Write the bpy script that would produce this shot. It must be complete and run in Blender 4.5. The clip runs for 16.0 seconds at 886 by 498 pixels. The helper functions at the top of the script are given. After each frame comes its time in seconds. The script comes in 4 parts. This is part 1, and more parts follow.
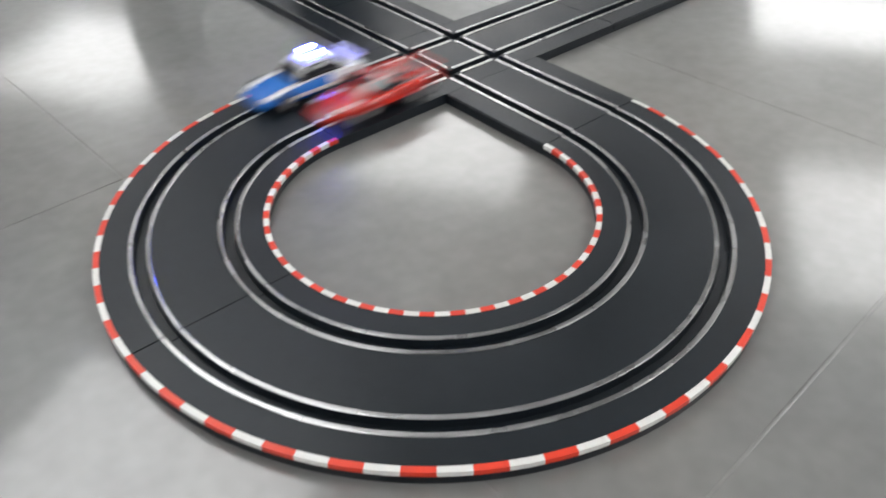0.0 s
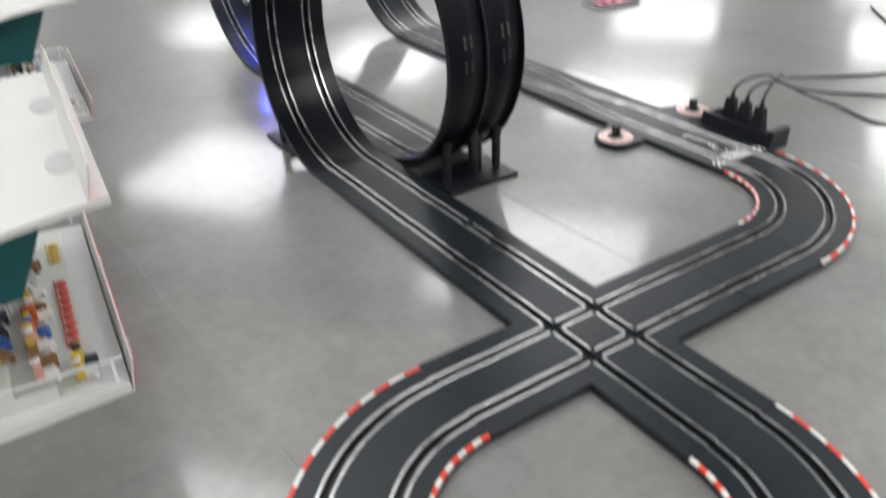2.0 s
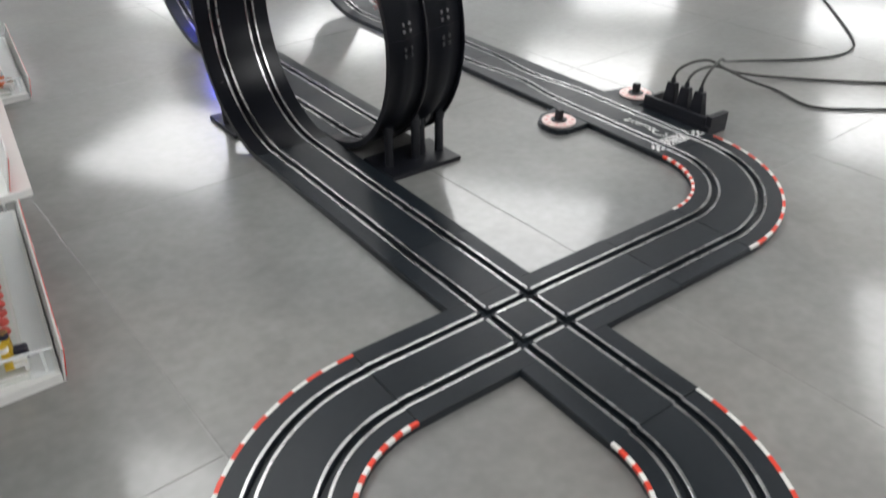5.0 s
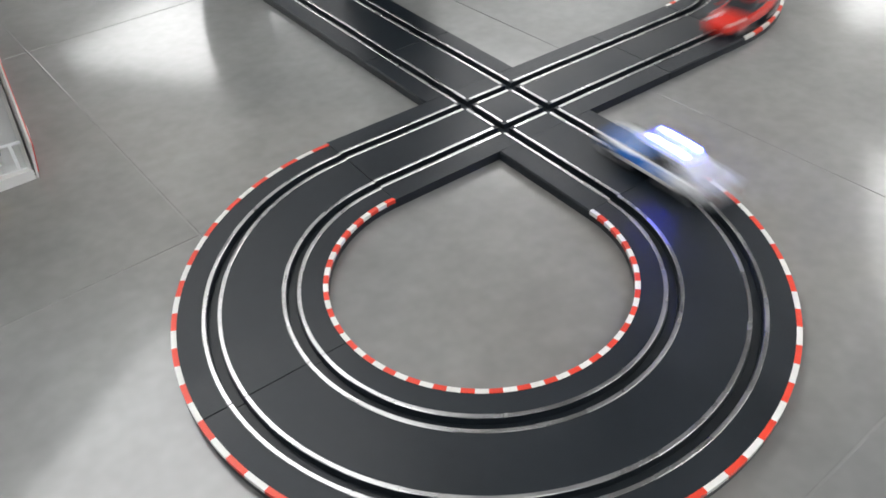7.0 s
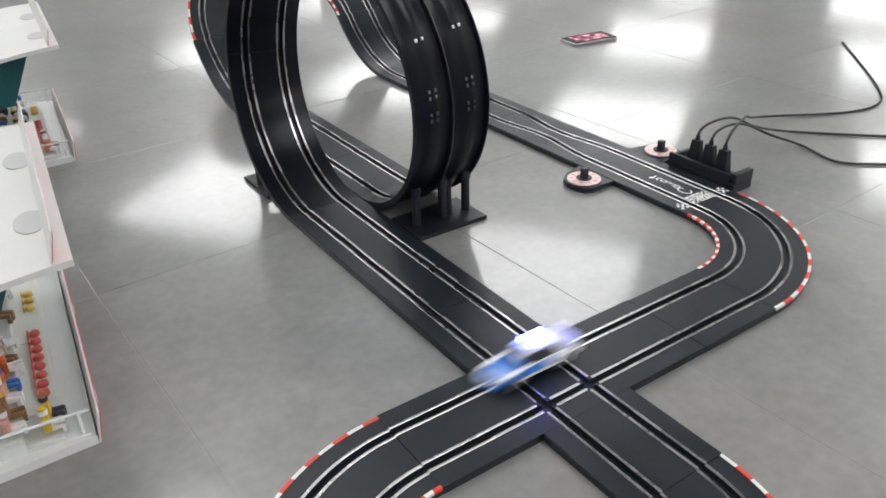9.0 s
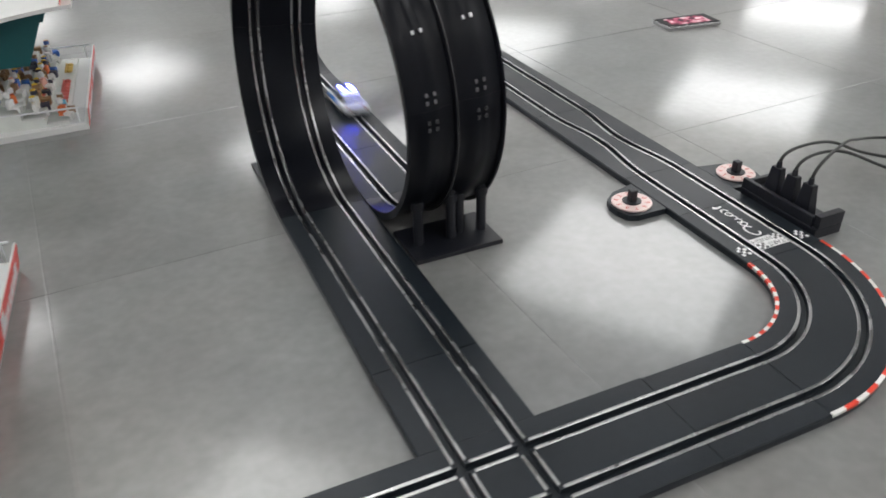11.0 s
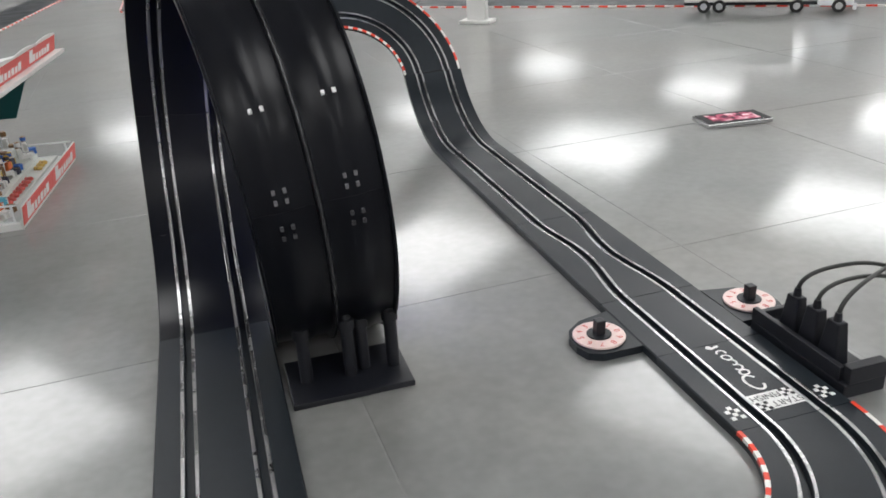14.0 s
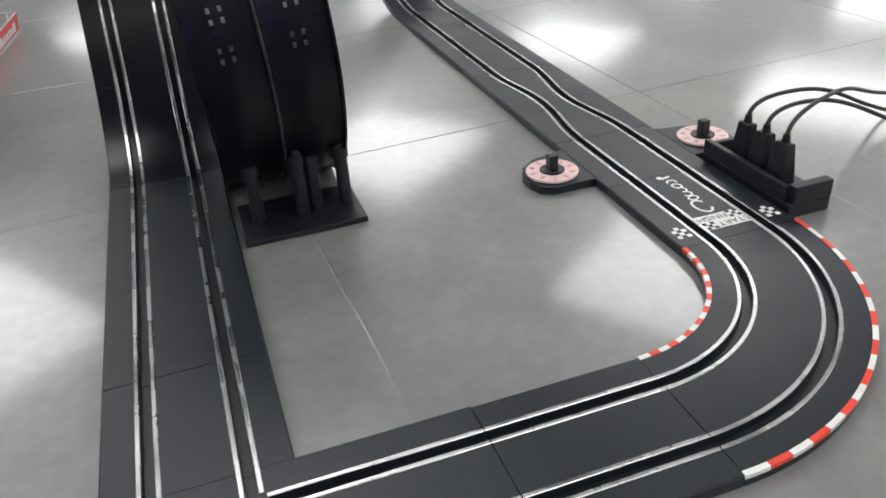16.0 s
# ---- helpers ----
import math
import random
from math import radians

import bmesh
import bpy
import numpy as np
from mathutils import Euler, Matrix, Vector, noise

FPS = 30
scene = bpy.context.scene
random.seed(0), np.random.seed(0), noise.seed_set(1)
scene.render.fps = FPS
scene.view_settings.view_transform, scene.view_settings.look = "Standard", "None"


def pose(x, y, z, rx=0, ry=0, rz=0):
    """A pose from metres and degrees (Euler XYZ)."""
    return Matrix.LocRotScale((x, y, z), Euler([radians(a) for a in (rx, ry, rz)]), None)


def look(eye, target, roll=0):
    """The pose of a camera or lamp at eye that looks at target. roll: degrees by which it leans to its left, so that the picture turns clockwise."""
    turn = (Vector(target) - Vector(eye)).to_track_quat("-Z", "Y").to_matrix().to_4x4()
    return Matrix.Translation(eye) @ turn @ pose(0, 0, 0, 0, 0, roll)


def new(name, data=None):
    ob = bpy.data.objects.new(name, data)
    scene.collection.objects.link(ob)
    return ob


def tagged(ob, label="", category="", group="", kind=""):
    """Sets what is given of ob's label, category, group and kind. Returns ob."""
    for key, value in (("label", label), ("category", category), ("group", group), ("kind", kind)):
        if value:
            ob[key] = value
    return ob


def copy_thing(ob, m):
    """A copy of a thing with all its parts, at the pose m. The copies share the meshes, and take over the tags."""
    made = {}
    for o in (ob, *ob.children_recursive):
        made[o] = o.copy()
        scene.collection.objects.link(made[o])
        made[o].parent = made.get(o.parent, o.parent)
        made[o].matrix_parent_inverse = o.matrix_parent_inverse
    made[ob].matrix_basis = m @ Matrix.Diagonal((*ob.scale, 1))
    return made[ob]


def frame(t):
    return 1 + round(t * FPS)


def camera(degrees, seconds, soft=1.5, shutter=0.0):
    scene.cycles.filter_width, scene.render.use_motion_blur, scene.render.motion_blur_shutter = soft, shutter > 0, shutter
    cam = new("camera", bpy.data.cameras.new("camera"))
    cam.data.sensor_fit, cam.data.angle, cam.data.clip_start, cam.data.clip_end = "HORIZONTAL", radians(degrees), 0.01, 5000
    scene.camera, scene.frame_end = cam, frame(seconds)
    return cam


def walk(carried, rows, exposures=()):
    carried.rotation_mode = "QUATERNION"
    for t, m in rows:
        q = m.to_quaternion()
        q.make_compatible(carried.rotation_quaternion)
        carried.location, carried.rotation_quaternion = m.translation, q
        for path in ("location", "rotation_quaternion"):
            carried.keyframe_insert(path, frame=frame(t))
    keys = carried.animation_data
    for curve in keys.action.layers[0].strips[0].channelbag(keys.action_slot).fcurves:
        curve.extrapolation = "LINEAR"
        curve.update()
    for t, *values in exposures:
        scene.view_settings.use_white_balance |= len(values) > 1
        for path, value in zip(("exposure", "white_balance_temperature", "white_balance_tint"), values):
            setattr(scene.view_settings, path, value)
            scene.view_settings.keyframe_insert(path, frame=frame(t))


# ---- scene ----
cam = camera(58.7, 16.0, soft=1.7, shutter=0.65)
PATH = [
    (0, (-0.466, -0.516, 0.326), (0.57, 0.659, -0.919), -0.2),
    (0.5, (-0.466, -0.53, 0.349), (0.464, 0.694, -0.93), -3.1),
    (1, (-0.467, -0.507, 0.396), (0.567, 0.762, -0.753), -0.7),
    (1.5, (-0.467, -0.474, 0.435), (0.473, 0.889, -0.687), -1.6),
    (2, (-0.467, -0.446, 0.481), (0.474, 0.993, -0.540), -1.75),
    (2.5, (-0.469, -0.442, 0.536), (0.499, 1.073, -0.339), -0.9),
    (3, (-0.441, -0.451, 0.541), (0.562, 1.028, -0.357), -1.3),
    (3.2, (-0.432, -0.453, 0.538), (0.611, 0.998, -0.361), -0.5),
    (5.3, (-0.442, -0.467, 0.478), (0.53, 0.867, -0.651), -0.4),
    (5.5, (-0.438, -0.478, 0.464), (0.519, 0.838, -0.7), -0.6),
    (6, (-0.443, -0.488, 0.446), (0.488, 0.797, -0.772), -1.5),
    (6.5, (-0.446, -0.499, 0.424), (0.446, 0.771, -0.838), -2.4),
    (7, (-0.444, -0.515, 0.403), (0.428, 0.735, -0.892), -2.8),
    (7.5, (-0.45, -0.499, 0.431), (0.465, 0.746, -0.839), -0.4),
    (8, (-0.450, -0.480, 0.460), (0.498, 0.786, -0.763), 0.3),
    (8.5, (-0.437, -0.472, 0.5), (0.5, 0.95, -0.547), -1.4),
    (9, (-0.436, -0.472, 0.522), (0.523, 0.982, -0.459), -1.9),
    (9.2, (-0.437, -0.466, 0.517), (0.534, 0.985, -0.455), -1.3),
    (11.3, (-0.166, -0.365, 0.505), (0.478, 1.193, -0.571), -2.3),
    (11.5, (-0.129, -0.354, 0.494), (0.503, 1.218, -0.57), -3.4),
    (12, (-0.07, -0.325, 0.46), (0.514, 1.316, -0.523), -3.3),
    (12.5, (-0.02, -0.301, 0.445), (0.498, 1.357, -0.548), -3.6),
    (13, (0.003, -0.279, 0.446), (0.503, 1.454, -0.417), -4.4),
    (13.5, (0.03, -0.278, 0.433), (0.516, 1.482, -0.383), -4.0),
    (14, (0.039, -0.271, 0.418), (0.534, 1.485, -0.403), -3.5),
    (14.5, (0.04, -0.27, 0.417), (0.534, 1.482, -0.412), -3.4),
    (15, (0.045, -0.28, 0.399), (0.545, 1.474, -0.421), -3.6),
    (15.5, (0.051, -0.301, 0.354), (0.566, 1.341, -0.666), -4.1),
    (16, (0.05, -0.302, 0.358), (0.552, 1.33, -0.682), -4.3),
]
walk(cam, [(t, look(eye, target, roll)) for t, eye, target, roll in PATH],
     exposures=[(0, -0.06), (0.5, 0.0), (1.2, 0.02), (2.0, 0.12), (2.5, 0.06), (3.0, -0.14), (5.5, -0.02), (6.5, 0.05), (7.5, 0.0), (8.0, 0.08), (8.5, 0.13), (9.0, 0.04), (11.5, -0.14), (12.5, -0.08), (13.5, 0.0), (16, 0.0)])

# ---------------------------------------------------------------- world, light
wld = bpy.data.worlds.new("hall_world")
scene.world = wld
wld.use_nodes = True
wld.node_tree.nodes["Background"].inputs[0].default_value = (0.55, 0.6, 0.62, 1)
wld.node_tree.nodes["Background"].inputs[1].default_value = 0.15

# ---------------------------------------------------------------- materials
def mat(name, col, rough=0.5, metal=0.0, var=0.12, scale=30.0, bump=0.0, bscale=200.0, coat=0.0, rvar=0.0, spec=0.5, emit=None, power=0.0, island=0.0):
    m = bpy.data.materials.new(name)
    m.use_nodes = True
    nt = m.node_tree
    b = nt.nodes["Principled BSDF"]
    b.inputs["Roughness"].default_value = rough
    b.inputs["Metallic"].default_value = metal
    b.inputs["Specular IOR Level"].default_value = spec
    b.inputs["Coat Weight"].default_value = coat
    b.inputs["Coat Roughness"].default_value = 0.08
    tc = nt.nodes.new("ShaderNodeTexCoord")
    n1 = nt.nodes.new("ShaderNodeTexNoise")
    n1.inputs["Scale"].default_value = scale
    n1.inputs["Detail"].default_value = 6
    nt.links.new(tc.outputs["Object"], n1.inputs["Vector"])
    n2 = nt.nodes.new("ShaderNodeTexNoise")
    n2.inputs["Scale"].default_value = scale * 9
    n2.inputs["Detail"].default_value = 3
    nt.links.new(tc.outputs["Object"], n2.inputs["Vector"])
    mx = nt.nodes.new("ShaderNodeMath")
    mx.operation = "MULTIPLY_ADD"
    nt.links.new(n2.outputs["Fac"], mx.inputs[0])
    mx.inputs[1].default_value = 0.4
    nt.links.new(n1.outputs["Fac"], mx.inputs[2])
    rp = nt.nodes.new("ShaderNodeMapRange")
    rp.clamp = False
    rp.inputs["From Min"].default_value = 0.30
    rp.inputs["From Max"].default_value = 1.10
    rp.inputs["To Min"].default_value = 1 - var
    rp.inputs["To Max"].default_value = 1 + var
    nt.links.new(mx.outputs[0], rp.inputs["Value"])
    sc = nt.nodes.new("ShaderNodeVectorMath")
    sc.operation = "SCALE"
    sc.inputs[0].default_value = col
    nt.links.new(rp.outputs[0], sc.inputs["Scale"])
    nt.links.new(sc.outputs[0], b.inputs["Base Color"])
    if rvar:
        rr = nt.nodes.new("ShaderNodeMapRange")
        rr.inputs["From Min"].default_value = 0.3
        rr.inputs["From Max"].default_value = 0.7
        rr.inputs["To Min"].default_value = max(0.02, rough - rvar)
        rr.inputs["To Max"].default_value = rough + rvar
        nt.links.new(n1.outputs["Fac"], rr.inputs["Value"])
        nt.links.new(rr.outputs[0], b.inputs["Roughness"])
    if bump:
        nb = nt.nodes.new("ShaderNodeTexNoise")
        nb.inputs["Scale"].default_value = bscale
        nb.inputs["Detail"].default_value = 4
        nt.links.new(tc.outputs["Object"], nb.inputs["Vector"])
        bp = nt.nodes.new("ShaderNodeBump")
        bp.inputs["Strength"].default_value = bump
        bp.inputs["Distance"].default_value = 0.001
        nt.links.new(nb.outputs["Fac"], bp.inputs["Height"])
        nt.links.new(bp.outputs[0], b.inputs["Normal"])
    if emit:
        b.inputs["Emission Color"].default_value = (*emit, 1)
        b.inputs["Emission Strength"].default_value = power
    return m


M = {}
def stone():
    """Polished grey stone: cloudy, with darker stains, specks and a sealed, partly worn gloss."""
    m = mat("polished_concrete", (0.2, 0.2, 0.2), 0.16, spec=0.42)
    nt = m.node_tree
    b = nt.nodes["Principled BSDF"]
    geo = nt.nodes.new("ShaderNodeNewGeometry")
    info = nt.nodes.new("ShaderNodeObjectInfo")
    def noise(scale, detail, rough=0.55, warp=0.0):
        n = nt.nodes.new("ShaderNodeTexNoise")
        n.inputs["Scale"].default_value, n.inputs["Detail"].default_value = scale, detail
        n.inputs["Roughness"].default_value, n.inputs["Distortion"].default_value = rough, warp
        nt.links.new(geo.outputs["Position"], n.inputs["Vector"])
        return n.outputs["Fac"]
    def remap(v, a0, a1, b0, b1):
        r = nt.nodes.new("ShaderNodeMapRange")
        for q, k in zip((a0, a1, b0, b1), ("From Min", "From Max", "To Min", "To Max")):
            r.inputs[k].default_value = q
        nt.links.new(v, r.inputs["Value"])
        return r.outputs[0]
    def calc(op, a, c):
        q = nt.nodes.new("ShaderNodeMath")
        q.operation = op
        for k, v in enumerate((a, c)):
            if isinstance(v, float):
                q.inputs[k].default_value = v
            else:
                nt.links.new(v, q.inputs[k])
        return q.outputs[0]
    cloud, blot, speck = noise(3.0, 3, 0.6, 0.6), noise(11.0, 3, 0.6, 0.4), noise(70.0, 1)
    tone = calc("MULTIPLY", remap(cloud, 0.3, 0.7, 0.86, 1.12), remap(blot, 0.3, 0.7, 0.90, 1.10))
    tone = calc("MULTIPLY", tone, remap(speck, 0.3, 0.75, 0.93, 1.06))
    tone = calc("MULTIPLY", tone, remap(info.outputs["Random"], 0.0, 1.0, 0.95, 1.05))
    hue = nt.nodes.new("ShaderNodeMix")
    hue.data_type = "RGBA"
    nt.links.new(remap(noise(1.7, 4), 0.38, 0.62, 0.0, 1.0), hue.inputs[0])
    for k, v in (("A", (0.197, 0.203, 0.201, 1)), ("B", (0.213, 0.207, 0.197, 1))):
        for sk in hue.inputs:
            if sk.name == k and sk.type == "RGBA":
                sk.default_value = v
    sc = nt.nodes.new("ShaderNodeVectorMath")
    sc.operation = "SCALE"
    nt.links.new([o for o in hue.outputs if o.type == "RGBA"][0], sc.inputs[0])
    nt.links.new(tone, sc.inputs["Scale"])
    nt.links.new(sc.outputs[0], b.inputs["Base Color"])
    nt.links.new(calc("ADD", remap(blot, 0.3, 0.7, 0.295, 0.35), remap(info.outputs["Random"], 0.0, 1.0, -0.015, 0.015)), b.inputs["Roughness"])
    b.inputs["Coat Weight"].default_value = 0.72
    nt.links.new(remap(cloud, 0.3, 0.7, 0.085, 0.125), b.inputs["Coat Roughness"])
    bp = nt.nodes.new("ShaderNodeBump")
    bp.inputs["Strength"].default_value, bp.inputs["Distance"].default_value = 0.10, 0.001
    nt.links.new(noise(14.0, 1), bp.inputs["Height"])
    nt.links.new(bp.outputs[0], b.inputs["Coat Normal"])
    nt.links.new(bp.outputs[0], b.inputs["Normal"])
    return m


M["concrete"] = stone()
M["track"] = mat("track_plastic", (0.0100, 0.0140, 0.0185), 0.36, var=0.35, scale=11, bump=0.12, bscale=900, rvar=0.07, spec=0.29)
M["loop"] = mat("loop_plastic", (0.006, 0.0068, 0.0098), 0.28, var=0.3, scale=20, bump=0.05, bscale=600, spec=0.2)
M["ridge"] = mat("glossy_black_ridge", (0.03, 0.03, 0.033), 0.18, var=0.2, scale=60, spec=0.6)
M["slot"] = mat("slot_plastic", (0.008, 0.008, 0.009), 0.5, var=0.2, scale=40)
M["rail"] = mat("steel_rail", (0.40, 0.40, 0.40), 0.27, metal=1.0, var=0.3, scale=25, rvar=0.1)
M["kerb_red"] = mat("kerb_red", (0.70, 0.045, 0.018), 0.38, var=0.12, scale=60)
M["kerb_white"] = mat("kerb_white", (0.72, 0.72, 0.70), 0.45, var=0.1, scale=60)
M["paint"] = mat("white_print", (0.75, 0.75, 0.74), 0.5, var=0.15, scale=90)
M["black"] = mat("black_plastic", (0.006, 0.007, 0.011), 0.45, var=0.2, scale=40, bump=0.1, bscale=500)
M["cable"] = mat("cable_rubber", (0.02, 0.022, 0.02), 0.5, var=0.2, scale=60)
M["dial"] = mat("dial_print", (0.72, 0.55, 0.52), 0.24, var=0.1, scale=70)
M["dial_red"] = mat("dial_digit_red", (0.52, 0.07, 0.06), 0.4, var=0.2, scale=90)
M["white"] = mat("white_plastic", (0.66, 0.66, 0.64), 0.35, var=0.05, scale=15)
M["wall_white"] = mat("wall_paint", (0.72, 0.715, 0.72), 0.8, var=0.05, scale=1.5)
M["clear"] = mat("frosted_clear_plastic", (0.7, 0.72, 0.72), 0.2, var=0.05, scale=20)
M["teal"] = mat("teal_board", (0.006, 0.10, 0.105), 0.5, var=0.12, scale=20)
M["banner"] = mat("banner_red", (0.66, 0.05, 0.035), 0.4, var=0.08, scale=30)
M["seat"] = mat("seat_red", (0.58, 0.11, 0.09), 0.45, var=0.12, scale=60)
M["seat_yellow"] = mat("seat_yellow", (0.62, 0.42, 0.10), 0.45, var=0.12, scale=60)
M["tread"] = mat("tread_grey", (0.60, 0.62, 0.58), 0.5, var=0.12, scale=30)
M["blue"] = mat("car_blue", (0.02, 0.16, 0.55), 0.25, var=0.08, scale=40, coat=0.6)
M["silver"] = mat("car_silver", (0.74, 0.77, 0.80), 0.22, var=0.06, scale=40, coat=0.6)
M["red"] = mat("car_red", (0.62, 0.022, 0.012), 0.22, var=0.08, scale=40, coat=0.8)
M["dark_glass"] = mat("tinted_window", (0.012, 0.013, 0.018), 0.08, var=0.05, scale=30, spec=0.8)
M["tyre"] = mat("tyre_rubber", (0.018, 0.018, 0.018), 0.75, var=0.2, scale=90, bump=0.2)
M["rim"] = mat("wheel_rim", (0.6, 0.6, 0.6), 0.3, metal=0.9, var=0.1, scale=60)
M["lamp_blue"] = mat("blue_lamp", (0.3, 0.4, 0.9), 0.2, var=0.02, emit=(0.03, 0.05, 1.0), power=700.0)
M["tab"] = mat("roof_patch_grey", (0.50, 0.51, 0.50), 0.5, var=0.06, scale=30)
# Glints on the loop's pins, painted as colour in three strengths.
M["pin"] = mat("pin_mid_glint", (0.16, 0.16, 0.17), 0.2, var=0.1, scale=60)
M["glint_bright"] = mat("pin_bright_glint", (0.75, 0.75, 0.76), 0.3, var=0.1, scale=60)
M["glint_faint"] = mat("pin_faint_glint", (0.06, 0.06, 0.065), 0.3, var=0.1, scale=60)
M["tail"] = mat("tail_lamp", (0.35, 0.01, 0.01), 0.2, var=0.05)
M["screen"] = mat("phone_screen", (0.22, 0.05, 0.07), 0.5, var=0.95, scale=60, emit=(0.30, 0.09, 0.12), power=0.35, spec=0.08)
M["phone"] = mat("phone_front", (0.015, 0.015, 0.017), 0.5, spec=0.1, metal=0.0, var=0.1, scale=40)
M["phone_edge"] = mat("phone_edge_metal", (0.6, 0.6, 0.6), 0.25, metal=0.9, var=0.1, scale=40)
M["panel"] = mat("light_panel", (0.9, 0.9, 0.9), 0.6, var=0.0, emit=(0.985, 0.985, 0.985), power=6.6)
nt = M["screen"].node_tree
rampn = nt.nodes.new("ShaderNodeValToRGB")
els = rampn.color_ramp.elements
els[0].position, els[0].color = 0.40, (0.03, 0.008, 0.02, 1)
els[1].position, els[1].color = 0.74, (0.80, 0.70, 0.72, 1)
e3 = els.new(0.54)
e3.color = (0.42, 0.07, 0.13, 1)
noise = nt.nodes.new("ShaderNodeTexNoise")
noise.inputs["Scale"].default_value = 70
noise.inputs["Detail"].default_value = 2
nt.links.new(nt.nodes["Texture Coordinate"].outputs["Object"], noise.inputs["Vector"])
nt.links.new(noise.outputs["Fac"], rampn.inputs["Fac"])
nt.links.new(rampn.outputs[0], nt.nodes["Principled BSDF"].inputs["Base Color"])
nt.links.new(rampn.outputs[0], nt.nodes["Principled BSDF"].inputs["Emission Color"])
SKIN = {}
for k, c in {"figure_blue": (0.03, 0.12, 0.42), "figure_yellow": (0.62, 0.42, 0.03), "figure_orange": (0.6, 0.13, 0.03), "figure_white": (0.7, 0.7, 0.68), "figure_dark": (0.03, 0.03, 0.05), "figure_pink": (0.62, 0.32, 0.26), "figure_brown": (0.22, 0.12, 0.05), "figure_cyan": (0.1, 0.38, 0.52)}.items():
    SKIN[k] = mat(k, c, 0.5, var=0.15, scale=120)

# ---------------------------------------------------------------- helpers
def part(name, bm, material, parent=None, label="", m=None):
    me = bpy.data.meshes.new(name)
    bm.normal_update()
    bm.to_mesh(me)
    bm.free()
    me.materials.append(material)
    ob = new(name, me)
    if parent:
        ob.parent = parent
    if m:
        ob.matrix_basis = m
    if label:
        ob["label"] = label
    return ob


def empty(name, m=None):
    ob = new(name)
    ob.empty_display_size = 0.02
    if m:
        ob.matrix_basis = m
    return ob


def box(sx, sy, sz, x=0, y=0, z=0, bev=0.0, bm=None, taper=1.0, rz=0.0):
    """A bevelled box whose base stands at z; taper shrinks its top."""
    bm = bm or bmesh.new()
    r = bmesh.ops.create_cube(bm, size=1)
    vs = r["verts"]
    for v in vs:
        k = taper if v.co.z > 0 else 1.0
        v.co = Vector((v.co.x * sx * k, v.co.y * sy * k, (v.co.z + 0.5) * sz))
    if bev:
        es = list({e for v in vs for e in v.link_edges})
        rb = bmesh.ops.bevel(bm, geom=es, offset=bev, segments=2, affect="EDGES", profile=0.6)
        vs = list({v for v in vs if v.is_valid} | set(rb["verts"]))
    bmesh.ops.transform(bm, matrix=pose(x, y, z, 0, 0, rz), verts=vs)
    return bm


def disc(r, h, x=0, y=0, z=0, seg=40, bev=0.0, bm=None, r2=None, m=None):
    bm = bm or bmesh.new()
    c = bmesh.ops.create_cone(bm, cap_ends=True, segments=seg, radius1=r, radius2=r if r2 is None else r2, depth=h)
    vs = c["verts"]
    if bev:
        es = [e for e in {e for v in vs for e in v.link_edges} if len(e.link_faces) == 2 and e.calc_face_angle(0) > 0.8]
        rb = bmesh.ops.bevel(bm, geom=es, offset=bev, segments=2, affect="EDGES")
        vs = list({v for v in vs if v.is_valid} | set(rb["verts"]))
    bmesh.ops.transform(bm, matrix=(m or Matrix()) @ pose(x, y, z + h / 2), verts=vs)
    return bm


def smooth(ob, angle=40):
    for p in ob.data.polygons:
        p.use_smooth = True
    ob.data.set_sharp_from_angle(angle=radians(angle))
    return ob


# ---------------------------------------------------------------- the slot track
H = 0.008            # top of the track
Z0 = -0.0008         # the floor
HALF = 0.057         # half the track's width
LANE = 0.0285        # a slot's distance from the middle
R = 0.171            # radius of the curves
R_START = 0.163      # radius of the curve after the start line
LOOP_Y, LOOP_R, LOOP_W = 0.505, 0.192, 0.180   # middle, half the height, half the width
RAMP_Y, RAMP_R, BANK = 1.0, 0.256, radians(52)
BACK_X = 0.456       # the returning straight
OUT_X = 0.114        # the straight beyond the loop
UP = Vector((0, 0, 1))


def straight(a, b):
    a, b = Vector((*a, H)), Vector((*b, H))
    d = (b - a).normalized()
    return (b - a).length, lambda s: (a + d * s, d, UP)


def arc(cx, cy, r, a0, a1):
    """Flat curve round (cx, cy), from angle a0 to a1 in degrees."""
    sg = 1 if a1 > a0 else -1
    def f(s):
        a = radians(a0) + sg * s / r
        return Vector((cx + r * math.cos(a), cy + r * math.sin(a), H)), Vector((-math.sin(a), math.cos(a), 0)) * sg, UP
    return abs(radians(a1 - a0)) * r, f


def looping():
    """One round of the loop, which drifts sideways from lane to lane; its pieces stand square to the run of the track."""
    def at(u):
        a = 2 * math.pi * u
        e = u ** 4 * (35 - 84 * u + 70 * u * u - 20 * u ** 3)
        return Vector((OUT_X * e, LOOP_Y + LOOP_W * math.sin(a), H + LOOP_R * (1 - math.cos(a))))
    n = math.pi * (LOOP_R + LOOP_W)
    def f(s):
        u = min(1.0, max(0.0, s / n))
        a = 2 * math.pi * u
        du = 140 * u ** 3 * (1 - u) ** 3
        d = Vector((OUT_X * du / (2 * math.pi), LOOP_W * math.cos(a), LOOP_R * math.sin(a))).normalized()
        inward = Vector((0, -LOOP_R * math.sin(a), LOOP_W * math.cos(a))).normalized()
        return at(u), d, (inward - d * inward.dot(d)).normalized()
    return n, f


